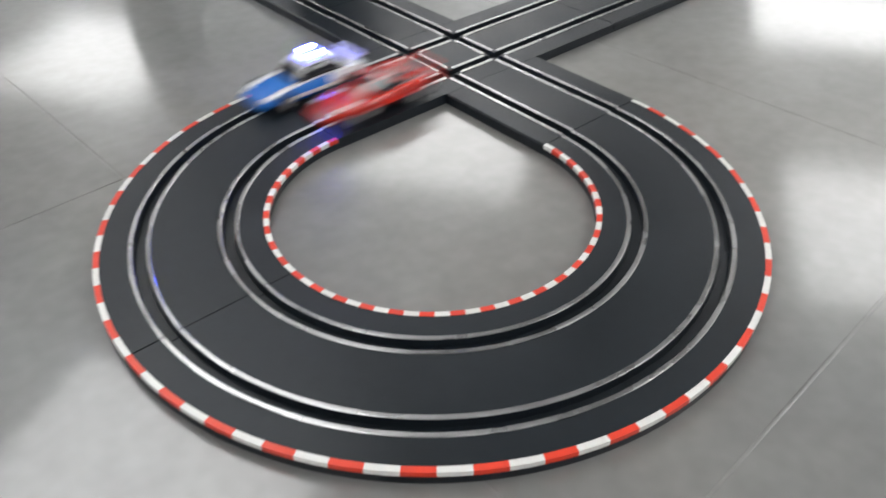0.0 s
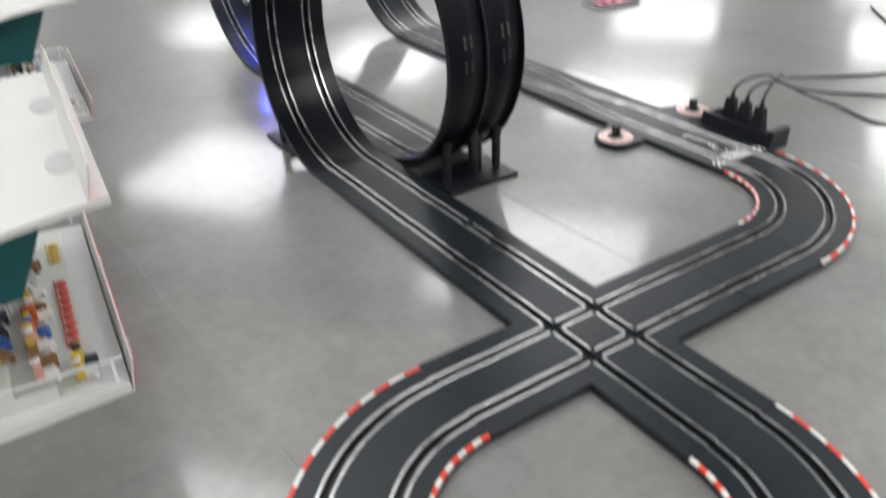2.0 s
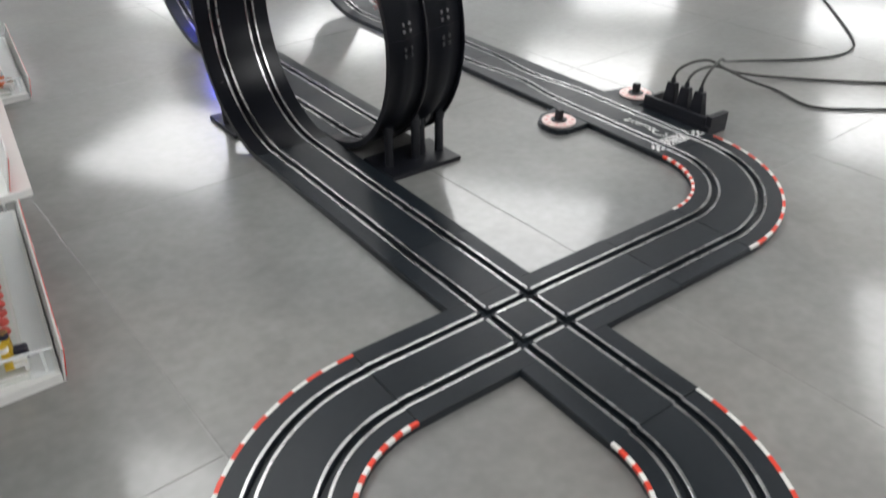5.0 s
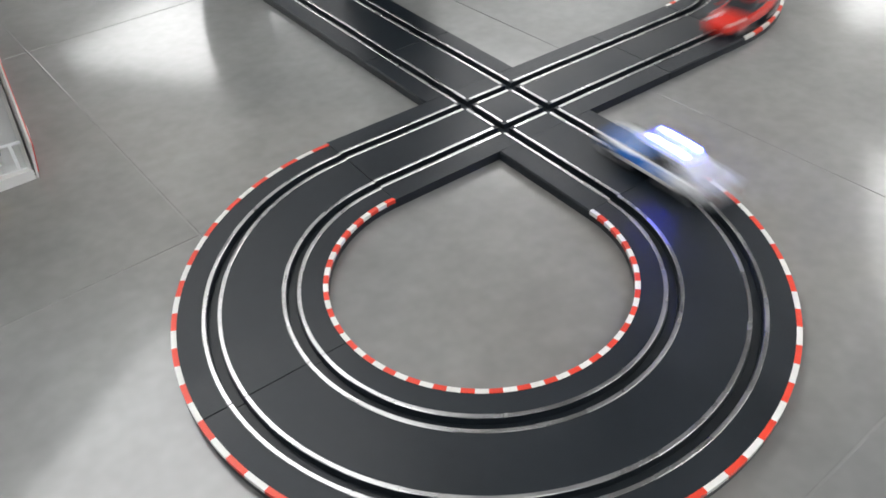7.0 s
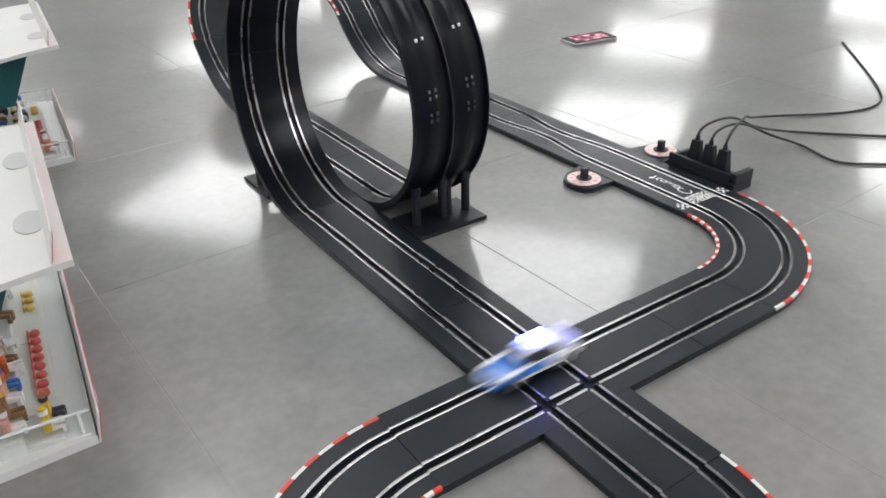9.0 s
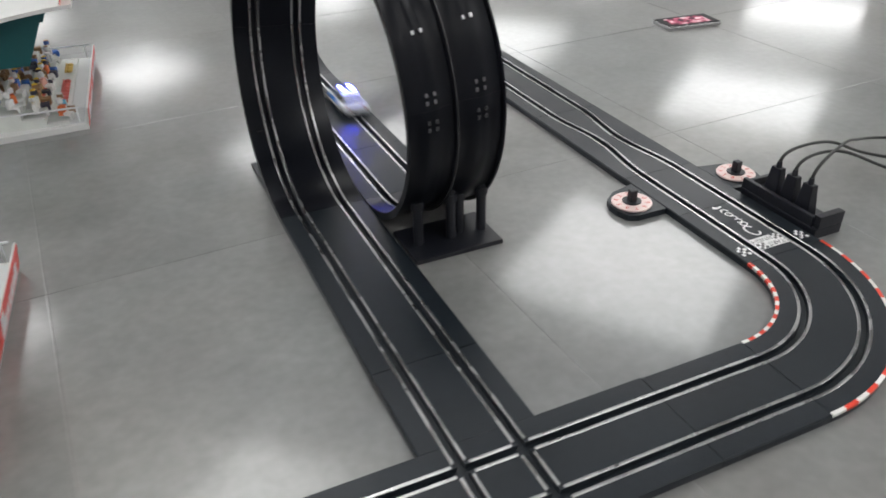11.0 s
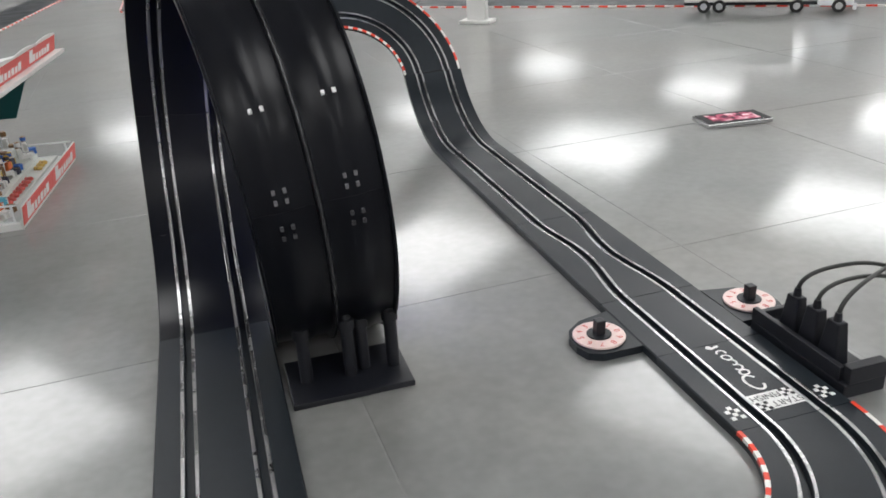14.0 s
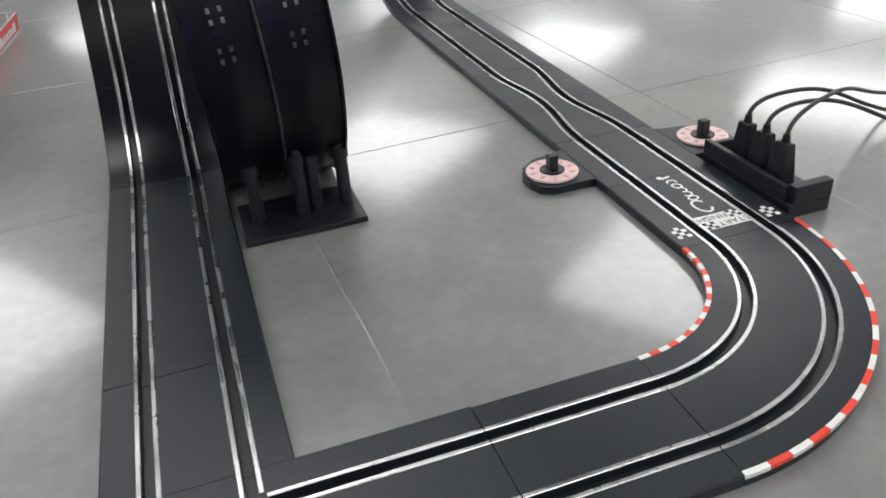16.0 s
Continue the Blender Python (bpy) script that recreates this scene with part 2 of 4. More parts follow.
def ramp(x, down):
    n = RAMP_R * BANK
    def f(s):
        a = (n - s if down else s) / RAMP_R
        p = Vector((x, RAMP_Y + RAMP_R * math.sin(a), H + RAMP_R * (1 - math.cos(a))))
        d = Vector((0, math.cos(a), math.sin(a)))
        return p, -d if down else d, Vector((0, -math.sin(a), math.cos(a)))
    return n, f


BANK_AT = Vector(((OUT_X + BACK_X) / 2, RAMP_Y + RAMP_R * math.sin(BANK), H + RAMP_R * (1 - math.cos(BANK))))
BANK_V = Vector((0, math.cos(BANK), math.sin(BANK)))
BANK_N = Vector((0, -math.sin(BANK), math.cos(BANK)))


def bank():
    def f(s):
        a = math.pi - s / R
        return BANK_AT + Vector((1, 0, 0)) * R * math.cos(a) + BANK_V * R * math.sin(a), (Vector((1, 0, 0)) * math.sin(a) - BANK_V * math.cos(a)), BANK_N
    return math.pi * R, f


SECTIONS = [straight((BACK_X - R_START, 0), (-R, 0)), arc(-R, -R, R, 90, 360), straight((0, -R), (0, LOOP_Y)), looping(),
            straight((OUT_X, LOOP_Y), (OUT_X, RAMP_Y)), ramp(OUT_X, False), bank(), ramp(BACK_X, True),
            straight((BACK_X, RAMP_Y), (BACK_X, R_START)), arc(BACK_X - R_START, R_START, R_START, 0, -90)]
LAP = sum(n for n, f in SECTIONS)


def wave(y):
    """How far the slots swing inwards on the narrowing piece."""
    u = (y - 0.399) / 0.242
    return 0.0 if u <= 0 or u >= 1 else 0.5 * (1 - math.cos(2 * math.pi * u))


def on_track(s, lane):
    """A car's pose s metres round the lap, lane metres to the right of the middle."""
    s %= LAP
    for n, f in SECTIONS:
        if s <= n:
            break
        s -= n
    p, d, up = f(s)
    right = d.cross(up)
    if f in (SECTIONS[1][1], SECTIONS[6][1]):
        p = p - right * IN * (1 if f is SECTIONS[1][1] else -1)
    if f is SECTIONS[8][1]:
        lane *= 1 - 0.42 * wave(p.y)
    m = Matrix((right, d, up)).transposed().to_4x4()
    return Matrix.Translation(p + right * lane + up * 0.0006) @ m


TRACK = tagged(empty("slot_car_track"), "dark grey plastic slot car track with steel rails on the floor", "race track")
G = 0.0038           # half the slot's groove
PROFILE = [(-HALF, Z0 - H), (-HALF, -0.0012), (-HALF + 0.0012, 0), (-LANE - G, 0), (-LANE - G + 0.0006, -0.0052), (-LANE + G - 0.0006, -0.0052), (-LANE + G, 0),
           (LANE - G, 0), (LANE - G + 0.0006, -0.0052), (LANE + G - 0.0006, -0.0052), (LANE + G, 0), (HALF - 0.0012, 0), (HALF, -0.0012), (HALF, Z0 - H)]


CURVE_OUT = 0.0546


IN = 0.0017          # the curves' slots lie this much further in


def curved(prof, side):
    """The outline on a curve: slots moved in, outer edge drawn in; side: 1 where the outside of the bend is to the right."""
    out = []
    for x, z in prof:
        if abs(x) < 0.05:
            out.append((x - side * IN, z))
        elif x * side > 0:
            out.append((x - side * (HALF - CURVE_OUT), z))
        else:
            out.append((x, z))
    return out


def sweep(f, s0, s1, step, prof, shift=None):
    """A closed outline carried along a stretch of the track."""
    n = max(1, math.ceil((s1 - s0) / step))
    bm = bmesh.new()
    rings = []
    for i in range(n + 1):
        p, d, up = f(s0 + (s1 - s0) * i / n)
        right = d.cross(up)
        k = shift(p) if shift else 0.0
        rings.append([bm.verts.new(p + right * (x - math.copysign(k, x) * (abs(x) < 0.05)) + up * z) for x, z in prof])
    for a, b in zip(rings, rings[1:]):
        for j in range(len(prof)):
            q = (j + 1) % len(prof)
            bm.faces.new((a[j], b[j], b[q], a[q]))
    bm.faces.new(rings[0])
    bm.faces.new(rings[-1][::-1])
    bmesh.ops.recalc_face_normals(bm, faces=bm.faces)
    return bm


RAIL_W, RAIL_IN = 0.0032, 0.0040


def rails(f, s0, s1, step, parent, shift=None, cuts=(), off=0.0):
    for lane in (-LANE, LANE):
        for side in (-1, 1):
            a = lane + off + side * RAIL_IN
            b = lane + off + side * (RAIL_IN + RAIL_W)
            lo, hi = min(a, b), max(a, b)
            prof = [(lo, -0.001), (lo, 0.0003), (lo + 0.0005, 0.0007), (hi - 0.0005, 0.0007), (hi, 0.0003), (hi, -0.001)]
            spans, at = [], s0
            for c0, c1 in cuts:
                spans.append((at, c0))
                at = c1
            spans.append((at, s1))
            for u, v in spans:
                part("rail", sweep(f, u, v, step, prof, shift), M["rail"], parent)


SEAM = 0.0004


LOOP_SEAM = 0.00005


def section(name, sec, s0, s1, step=0.05, label="", material=None, prof=None, shift=None, bend=0):
    n, f = sec
    prof = curved(prof or PROFILE, bend) if bend else prof
    gap = LOOP_SEAM if material else SEAM
    ob = part(name, sweep(f, s0 + gap, s1 - gap, step, prof or PROFILE, shift), material or M["track"], TRACK, label)
    smooth(ob, 35)
    rails(f, s0 + gap, s1 - gap, step, ob, shift, (), -bend * IN)
    return ob


def kerbs(sec, s0, s1, count, parent, inner_side, outer=CURVE_OUT):
    """Alternating red and white blocks along both edges; inner_side: -1 where the curve turns left."""
    n, f = sec
    for side in (-1, 1):
        for i in range(count):
            a, b = s0 + (s1 - s0) * i / count, s0 + (s1 - s0) * (i + 1) / count
            e = outer if side == inner_side * -1 else HALF
            x0, x1 = sorted((side * (e + 0.0004), side * (e - 0.0034)))
            prof = [(x0, -0.003), (x0, 0.0004), (x1, 0.0004), (x1, -0.003)]
            part("kerb_block", sweep(f, a, b, 0.012, prof), M["kerb_red" if i % 2 == 0 else "kerb_white"], parent)


# the crossing: one long piece with slots both ways, and two stubs
def crossing():
    cuts_x = sorted({-R + SEAM, R - SEAM, *(c + k for c in (-LANE, LANE) for k in (-G, G))})
    cuts_y = sorted({-HALF, HALF, *(c + k for c in (-LANE, LANE) for k in (-G, G))})
    def low(x, y):
        return abs(abs(x) - LANE) < G or abs(abs(y) - LANE) < G
    bm = bmesh.new()
    def quad(*p):
        bm.faces.new([bm.verts.new(q) for q in p])
    for x0, x1 in zip(cuts_x, cuts_x[1:]):
        for y0, y1 in zip(cuts_y, cuts_y[1:]):
            cx, cy = (x0 + x1) / 2, (y0 + y1) / 2
            if low(cx, cy):
                z = H - 0.0052
                quad((x0, y0, z), (x1, y0, z), (x1, y1, z), (x0, y1, z))
            else:
                quad((x0, y0, H), (x1, y0, H), (x1, y1, H), (x0, y1, H))
                for a, b, nx, ny in (((x0, y0), (x1, y0), cx, y0 - 0.001), ((x1, y0), (x1, y1), x1 + 0.001, cy), ((x1, y1), (x0, y1), cx, y1 + 0.001), ((x0, y1), (x0, y0), x0 - 0.001, cy)):
                    foot = H - 0.0052 if low(nx, ny) else Z0
                    quad((*a, foot), (*b, foot), (*b, H), (*a, H))
    bmesh.ops.remove_doubles(bm, verts=bm.verts, dist=1e-6)
    bmesh.ops.recalc_face_normals(bm, faces=bm.faces)
    ob = part("crossing", bm, M["track"], TRACK, "crossing piece with slots both ways")
    g = 0.0085
    cut = [(R - LANE - g, R - LANE + g), (R + LANE - g, R + LANE + g)]
    n, f = straight((R, 0), (-R, 0))
    rails(f, SEAM, n - SEAM, 0.3, ob, None, cut)
    n, f = straight((0, -HALF), (0, HALF))
    rails(f, 0.0, n, 0.2, ob, None, [(HALF - LANE - g, HALF - LANE + g), (HALF + LANE - g, HALF + LANE + g)])


crossing()
n, f = SECTIONS[2]
section("straight_piece", SECTIONS[2], 0.0, R - HALF, 0.2)
section("straight_piece", SECTIONS[2], R + HALF, 2 * R, 0.2)
section("straight_piece", SECTIONS[2], 2 * R, n, 0.2)
# near round
Q = R * math.pi / 2
for a, b in ((0, 1), (1, 3)):
    c = section("curve_piece", SECTIONS[1], a * Q, b * Q, 0.009, "curve piece with red and white kerbs", bend=1)
    kerbs(SECTIONS[1], a * Q, b * Q, 20 * (b - a), c, -1)
# short straight and the curve towards the start line
section("straight_piece", straight((BACK_X - R_START, 0), (R, 0)), 0, BACK_X - R_START - R, 0.2)
c = section("curve_piece", SECTIONS[9], 0, SECTIONS[9][0], 0.009, "curve piece with red and white kerbs")
kerbs(SECTIONS[9], 0, SECTIONS[9][0], 20, c, 1, HALF)

# loop with ribbed outside
LP = [(-HALF, -0.009), (-HALF, -0.0008), (-HALF + 0.0008, 0), (-LANE - G, 0), (-LANE - G + 0.0006, -0.005), (-LANE + G - 0.0006, -0.005), (-LANE + G, 0),
      (LANE - G, 0), (LANE - G + 0.0006, -0.005), (LANE + G - 0.0006, -0.005), (LANE + G, 0), (HALF - 0.0008, 0), (HALF, -0.0008), (HALF, -0.009), (HALF - 0.002, -0.009), (HALF - 0.003, -0.004),
      (LANE + 0.012, -0.004), (LANE + 0.008, -0.0066), (LANE - 0.008, -0.0066), (LANE - 0.012, -0.004), (0.0028, -0.004), (0.0016, -0.0088), (-0.0016, -0.0088), (-0.0028, -0.004), (-LANE + 0.012, -0.004), (-LANE + 0.008, -0.0066),
      (-LANE - 0.008, -0.0066), (-LANE - 0.012, -0.004), (-HALF + 0.003, -0.004), (-HALF + 0.002, -0.009)]
n, f = SECTIONS[3]
for k in range(4):
    ob = section("loop_piece", SECTIONS[3], n * k / 4, n * (k + 1) / 4, 0.012, "black loop piece with a ribbed outside", M["loop"], LP)
    bead = [(0.0013 * math.cos(math.pi * q / 8), -0.0088 - 0.0013 * math.sin(math.pi * q / 8)) for q in range(9)]
    smooth(part("centre_ridge", sweep(f, n * k / 4, n * (k + 1) / 4, 0.012, bead), M["ridge"], ob, "glossy rounded ridge"), 60)
    # pins on the outside, pale because their glints are put into the colour
    if k < 2:
        continue
    for u, two in (((0.735, False),) if k == 2 else ((-0.045, True), (0.055, True))):
        for lane in (-LANE, LANE):
            for x in (lane - 0.0045, lane + 0.0045):
                for du in (-0.014, 0.014) if two else (0.0,):
                    p, d, up = f(n * (k + u + du) / 4)
                    m4 = Matrix((d.cross(up), d, up)).transposed().to_4x4()
                    bm = box(0.0030, 0.0042, 0.0022, 0, 0, -0.0100, 0.0005)
                    bmesh.ops.transform(bm, matrix=Matrix.Translation(p + d.cross(up) * x) @ m4, verts=bm.verts)
                    part("pin", bm, M["glint_bright" if not two else ("pin" if u < 0 else "glint_faint")], ob)
section("straight_piece", SECTIONS[4], 0, 0.153, 0.3)
section("straight_piece", SECTIONS[4], 0.153, 0.495, 0.5)
section("ramp_piece", SECTIONS[5], 0, SECTIONS[5][0], 0.012, "upward bent ramp piece")
for k in range(2):
    c = section("banked_curve_piece", SECTIONS[6], k * R * math.pi / 2, (k + 1) * R * math.pi / 2, 0.009, "steeply tilted curve piece with kerbs", bend=-1)
    kerbs(SECTIONS[6], k * R * math.pi / 2, (k + 1) * R * math.pi / 2, 20, c, 1)
section("ramp_piece", SECTIONS[7], 0, SECTIONS[7][0], 0.012, "upward bent ramp piece")
section("straight_piece", SECTIONS[8], 0, 0.359, 0.5)
section("narrowing_piece", SECTIONS[8], 0.359, 0.601, 0.008, "narrowing piece with wavy slots", None, None, lambda p: 0.42 * LANE * wave(p.y))
section("counter_piece", SECTIONS[8], 0.601, 0.715, 0.2)
start = section("start_piece", SECTIONS[8], 0.715, RAMP_Y - R_START, 0.2, "start piece with white printed marks")

# ---------------------------------------------------------------- hall
def plane(x0, y0, x1, y1, z, bm=None, up=True):
    bm = bm or bmesh.new()
    q = [(x0, y0, z), (x1, y0, z), (x1, y1, z), (x0, y1, z)]
    bm.faces.new([bm.verts.new(p) for p in (q if up else q[::-1])])
    return bm


ROOM = (-9.0, -9.0, 16.0, 17.0)
FLOOR_Z = Z0
floor = tagged(part("floor", plane(*ROOM, FLOOR_Z - 0.0006), M["concrete"]), "polished grey tiled floor reflecting the ceiling lights", "floor", kind="structure")
TILES = pose(-0.3165, 0.016, FLOOR_Z, 0, 0, 2.6)
PITCH, GAP = 0.4535, 0.0013
CEIL = 3.0
tagged(part("ceiling", box(25.4, 26.4, 0.2, 3.5, 4, CEIL + 0.05), M["wall_white"]), "pale grey ceiling", "ceiling", kind="structure")
for nm, sx, sy, x, y in (("wall_south", 25.4, 0.2, 3.5, -9.1), ("wall_north", 25.4, 0.2, 3.5, 17.1), ("wall_west", 0.2, 26, -9.1, 4), ("wall_east", 0.2, 26, 16.1, 4)):
    tagged(part(nm, box(sx, sy, CEIL + 0.05, x, y, 0), M["wall_white"]), "pale grey painted wall", "wall", kind="structure")
LA, LB = Vector((3.3, 2.3)), Vector((-1.5, 3.3))
LAMP = tagged(empty("ceiling_light", pose(0, 0, CEIL)), "square white ceiling light panel", "ceiling light", "ceiling lights")
part("frame", box(1.7, 1.7, 0.04, 0, 0, 0.005, 0.004), M["white"], LAMP)
part("diffuser", box(1.6, 1.6, 0.02, 0, 0, -0.012), M["panel"], LAMP)
first = True
for i in range(-3, 4):
    for j in range(-4, 4):
        p = Vector((3.3, 3.85)) + LA * i + LB * j
        if (i, j) == (-1, 0):
            p = Vector((-0.1, 2.15))
        if (i, j) == (-1, 1):
            p = Vector((-2.0, 5.2))
        # Panels past y = 10 are added at reduced size to brighten the far floor.
        if -8 < p.x < 15 and -8 < p.y < 16:
            m = pose(p.x, p.y, CEIL, 0, 0, math.degrees(math.atan2(LA.y, LA.x))) @ Matrix.Scale(0.75 if p.y > 10 else 1.0, 4)
            if first:
                LAMP.matrix_basis = m
                first = False
            else:
                copy_thing(LAMP, m)


# ---------------------------------------------------------------- loop supports
def support(x0, y0, x1, y1, posts, name, label):
    e = tagged(empty(name, pose((x0 + x1) / 2, (y0 + y1) / 2, Z0)), label, "support")
    cx, cy = (x0 + x1) / 2, (y0 + y1) / 2
    part("base_plate", box(x1 - x0, y1 - y0, 0.006, 0, 0, 0, 0.001), M["black"], e)
    for x, y, h in posts:
        smooth(part("post", disc(0.0062, h - 0.006, x - cx, y - cy, 0.006, 20), M["black"], e))
        smooth(part("cap", disc(0.008, 0.012, x - cx, y - cy, h - 0.030, 20, 0.001), M["black"], e))
    return e


support(0.062, 0.338, 0.176, 0.415, [(0.080, 0.375, 0.082), (0.122, 0.372, 0.085), (0.136, 0.380, 0.08), (0.164, 0.374, 0.085)], "loop_support", "black plastic loop support with round posts")
support(-0.053, 0.595, 0.02, 0.69, [(-0.042, 0.645, 0.074), (0.0, 0.645, 0.072)], "loop_support", "black plastic loop support behind the loop")

# ---------------------------------------------------------------- lap counters
def lap_counter(cx, cy, side, wing):
    # wing plate is a part of the track, the dial turns on it
    bm = bmesh.new()
    xs = BACK_X + side * (HALF + 0.0006)
    far = cx + side * 0.0285
    pts = [(xs, wing[0]), (far - side * 0.018, wing[0]), (far - side * 0.005, wing[0] + 0.007), (far, wing[0] + 0.022), (far, wing[1] - 0.040), (far - side * 0.006, wing[1] - 0.026), (far - side * 0.024, wing[1] - 0.012), (xs, wing[1] - 0.004)]
    if side < 0:
        pts = pts[::-1]
    lo = [bm.verts.new((x, y, Z0)) for x, y in pts]
    hi = [bm.verts.new((x, y, H - 0.0008)) for x, y in pts]
    bm.faces.new(hi)
    bm.faces.new(lo[::-1])
    for k in range(len(pts)):
        q = (k + 1) % len(pts)
        bm.faces.new((lo[k], lo[q], hi[q], hi[k]))
    bmesh.ops.recalc_face_normals(bm, faces=bm.faces)
    part("counter_wing", bm, M["track"], TRACK)
    e = tagged(empty("lap_counter", pose(cx, cy, H)), "round white and red lap counter dial with black knob", "lap counter", "lap counters")
    smooth(part("disc", disc(0.0262, 0.0024, 0, 0, -0.0004, 56, 0.0005), M["dial"], e))
    smooth(part("hub", disc(0.0125, 0.0012, 0, 0, 0.0022, 40, 0.0003), M["black"], e))
    k = part("knob", box(0.0095, 0.0095, 0.0155, 0, 0, 0.0032, 0.0012), M["black"], e)
    for i in range(10):
        a = 2 * math.pi * i / 10
        t = bpy.data.curves.new("digit", "FONT")
        t.body, t.size, t.align_x, t.align_y, t.extrude = str(i), 0.0098, "CENTER", "CENTER", 0.0001
        dm = t
        ob = new("digit", dm)
        me = bpy.data.meshes.new_from_object(ob)
        bpy.data.objects.remove(ob)
        me.materials.append(M["dial_red"])
        ob = new("digit", me)
        ob.parent = e
        ob.matrix_basis = pose(0.0195 * math.cos(a), 0.0195 * math.sin(a), 0.0022, 0, 0, math.degrees(a) - 90)
    return e


lap_counter(0.367, 0.340, -1, (0.309, 0.388))
lap_counter(0.545, 0.345, 1, (0.312, 0.390))

# white printed marks on the start piece
def mark(x, y, sx, sy, rz=0.0):
    part("printed_mark", box(sx, sy, 0.0002, x, y, H + 0.0002, rz=rz), M["paint"], start)


def ring(x, y, rx, ry, w, rz=0.0, gap=0.0):
    """A flat printed oval ring, open over gap of its round."""
    bm = bmesh.new()
    n = 28
    vs = []
    for k in range(n + 1):
        a = 2 * math.pi * (gap / 2 + (1 - gap) * k / n)
        vs.append([bm.verts.new(((rx - q) * math.cos(a), (ry - q) * math.sin(a), 0)) for q in (0, w)])
    for a, b in zip(vs, vs[1:]):
        bm.faces.new((a[0], b[0], b[1], a[1]))
    bmesh.ops.transform(bm, matrix=pose(x, y, H + 0.0004, 0, 0, rz), verts=bm.verts)
    bmesh.ops.recalc_face_normals(bm, faces=bm.faces)
    part("printed_mark", bm, M["paint"], start)


def words(body, x, y, size, rz, material, parent, z):
    cu = bpy.data.curves.new("lettering", "FONT")
    cu.body, cu.size, cu.align_x, cu.align_y = body, size, "CENTER", "CENTER"
    tmp = new("lettering", cu)
    me = bpy.data.meshes.new_from_object(tmp)
    bpy.data.objects.remove(tmp)
    me.materials.append(material)
    ob = new("lettering", me)
    ob.parent = parent
    ob.matrix_basis = pose(x, y, z, 0, 0, rz)
    return ob


# slanting emblem of rings along the piece
ring(BACK_X - 0.001, 0.2165, 0.0082, 0.0125, 0.0026, 8, 0.16)
for k, (ry, gp) in enumerate(((0.0058, 0.0), (0.0054, 0.3), (0.0054, 0.3), (0.0056, 0.0), (0.0054, 0.35))):
    ring(BACK_X + 0.0012, 0.2330 + 0.0088 * k, 0.0048, ry, 0.0021, 100 + 40 * k, gp)
mark(BACK_X + 0.0005, 0.2785, 0.0105, 0.0030, 12)
part("printed_mark", disc(0.0030, 0.0002, 0, 0, 0, 16, m=pose(BACK_X - 0.0045, 0.2800, H + 0.0002)), M["paint"], start)
# start and finish board across the middle, dark letters and checks on white
BOARD_Y = 0.1890
mark(BACK_X, BOARD_Y, 0.0440, 0.0230)
words("FINISH", BACK_X - 0.0065, BOARD_Y + 0.0056, 0.0102, 180, M["slot"], start, H + 0.0007)
words("START", BACK_X + 0.0075, BOARD_Y - 0.0058, 0.0102, 180, M["slot"], start, H + 0.0007)
for sx, sy in ((1, 1), (-1, -1)):
    for i in range(3):
        for j in range(3):
            if (i + j) % 2 == 0:
                part("dark_check", box(0.0036, 0.0036, 0.0002, BACK_X + sx * (0.0192 - 0.0038 * i), BOARD_Y + sy * (0.0095 - 0.0038 * j), H + 0.0005), M["slot"], start)
for sd in (-1, 1):
    for i in range(3):
        for j in range(4):
            if (i + j) % 2 == 0:
                mark(BACK_X + sd * (0.040 + 0.0045 * i), 0.178 + 0.0045 * j, 0.0043, 0.0043)

# ---------------------------------------------------------------- power connector with plugs and cables
PX, PY = 0.538, 0.240
hub = tagged(empty("power_connector", pose(PX, PY, Z0)), "black plastic power connector beside the track", "connector")
part("body", box(0.044, 0.126, 0.014, 0, 0, 0, 0.0015), M["black"], hub)
part("side_wall", box(0.006, 0.118, 0.014, -0.019, 0.004, 0.014, 0.001), M["black"], hub)
part("end_block", box(0.040, 0.010, 0.016, 0.002, -0.058, 0.014, 0.001), M["black"], hub)
part("end_block", box(0.040, 0.006, 0.010, 0.002, 0.060, 0.014, 0.001), M["black"], hub)
TOPS = []
for k, y in enumerate((0.026, 0.0, -0.026)):
    pl = tagged(empty("plug", pose(PX - 0.004, PY + y, Z0 + 0.014)), "black trapezoid plug with a cable", "plug", "plugs")
    part("plug_body", box(0.016, 0.024, 0.042, 0, 0, 0, 0.0015, taper=0.62), M["black"], pl)
    smooth(part("strain_relief", disc(0.004, 0.008, 0, 0, 0.042, 16, r2=0.003), M["black"], pl))
    TOPS.append((PX - 0.004, PY + y, 0.062))


def cable(pts, name, label):
    cu = bpy.data.curves.new(name, "CURVE")
    cu.dimensions, cu.bevel_depth, cu.bevel_resolution, cu.resolution_u = "3D", 0.0021, 3, 14
    sp = cu.splines.new("NURBS")
    sp.points.add(len(pts) - 1)
    for q, p in zip(sp.points, pts):
        q.co = (*p, 1)
    sp.use_endpoint_u, sp.order_u = True, 4
    ob = new(name, cu)
    me = bpy.data.meshes.new_from_object(ob)
    bpy.data.objects.remove(ob)
    me.materials.append(M["cable"])
    ob = new(name, me)
    return smooth(tagged(ob, label, "cable", "cables"), 60)


def up(p, dz):
    return (p[0] + 0.002, p[1], p[2] + dz)


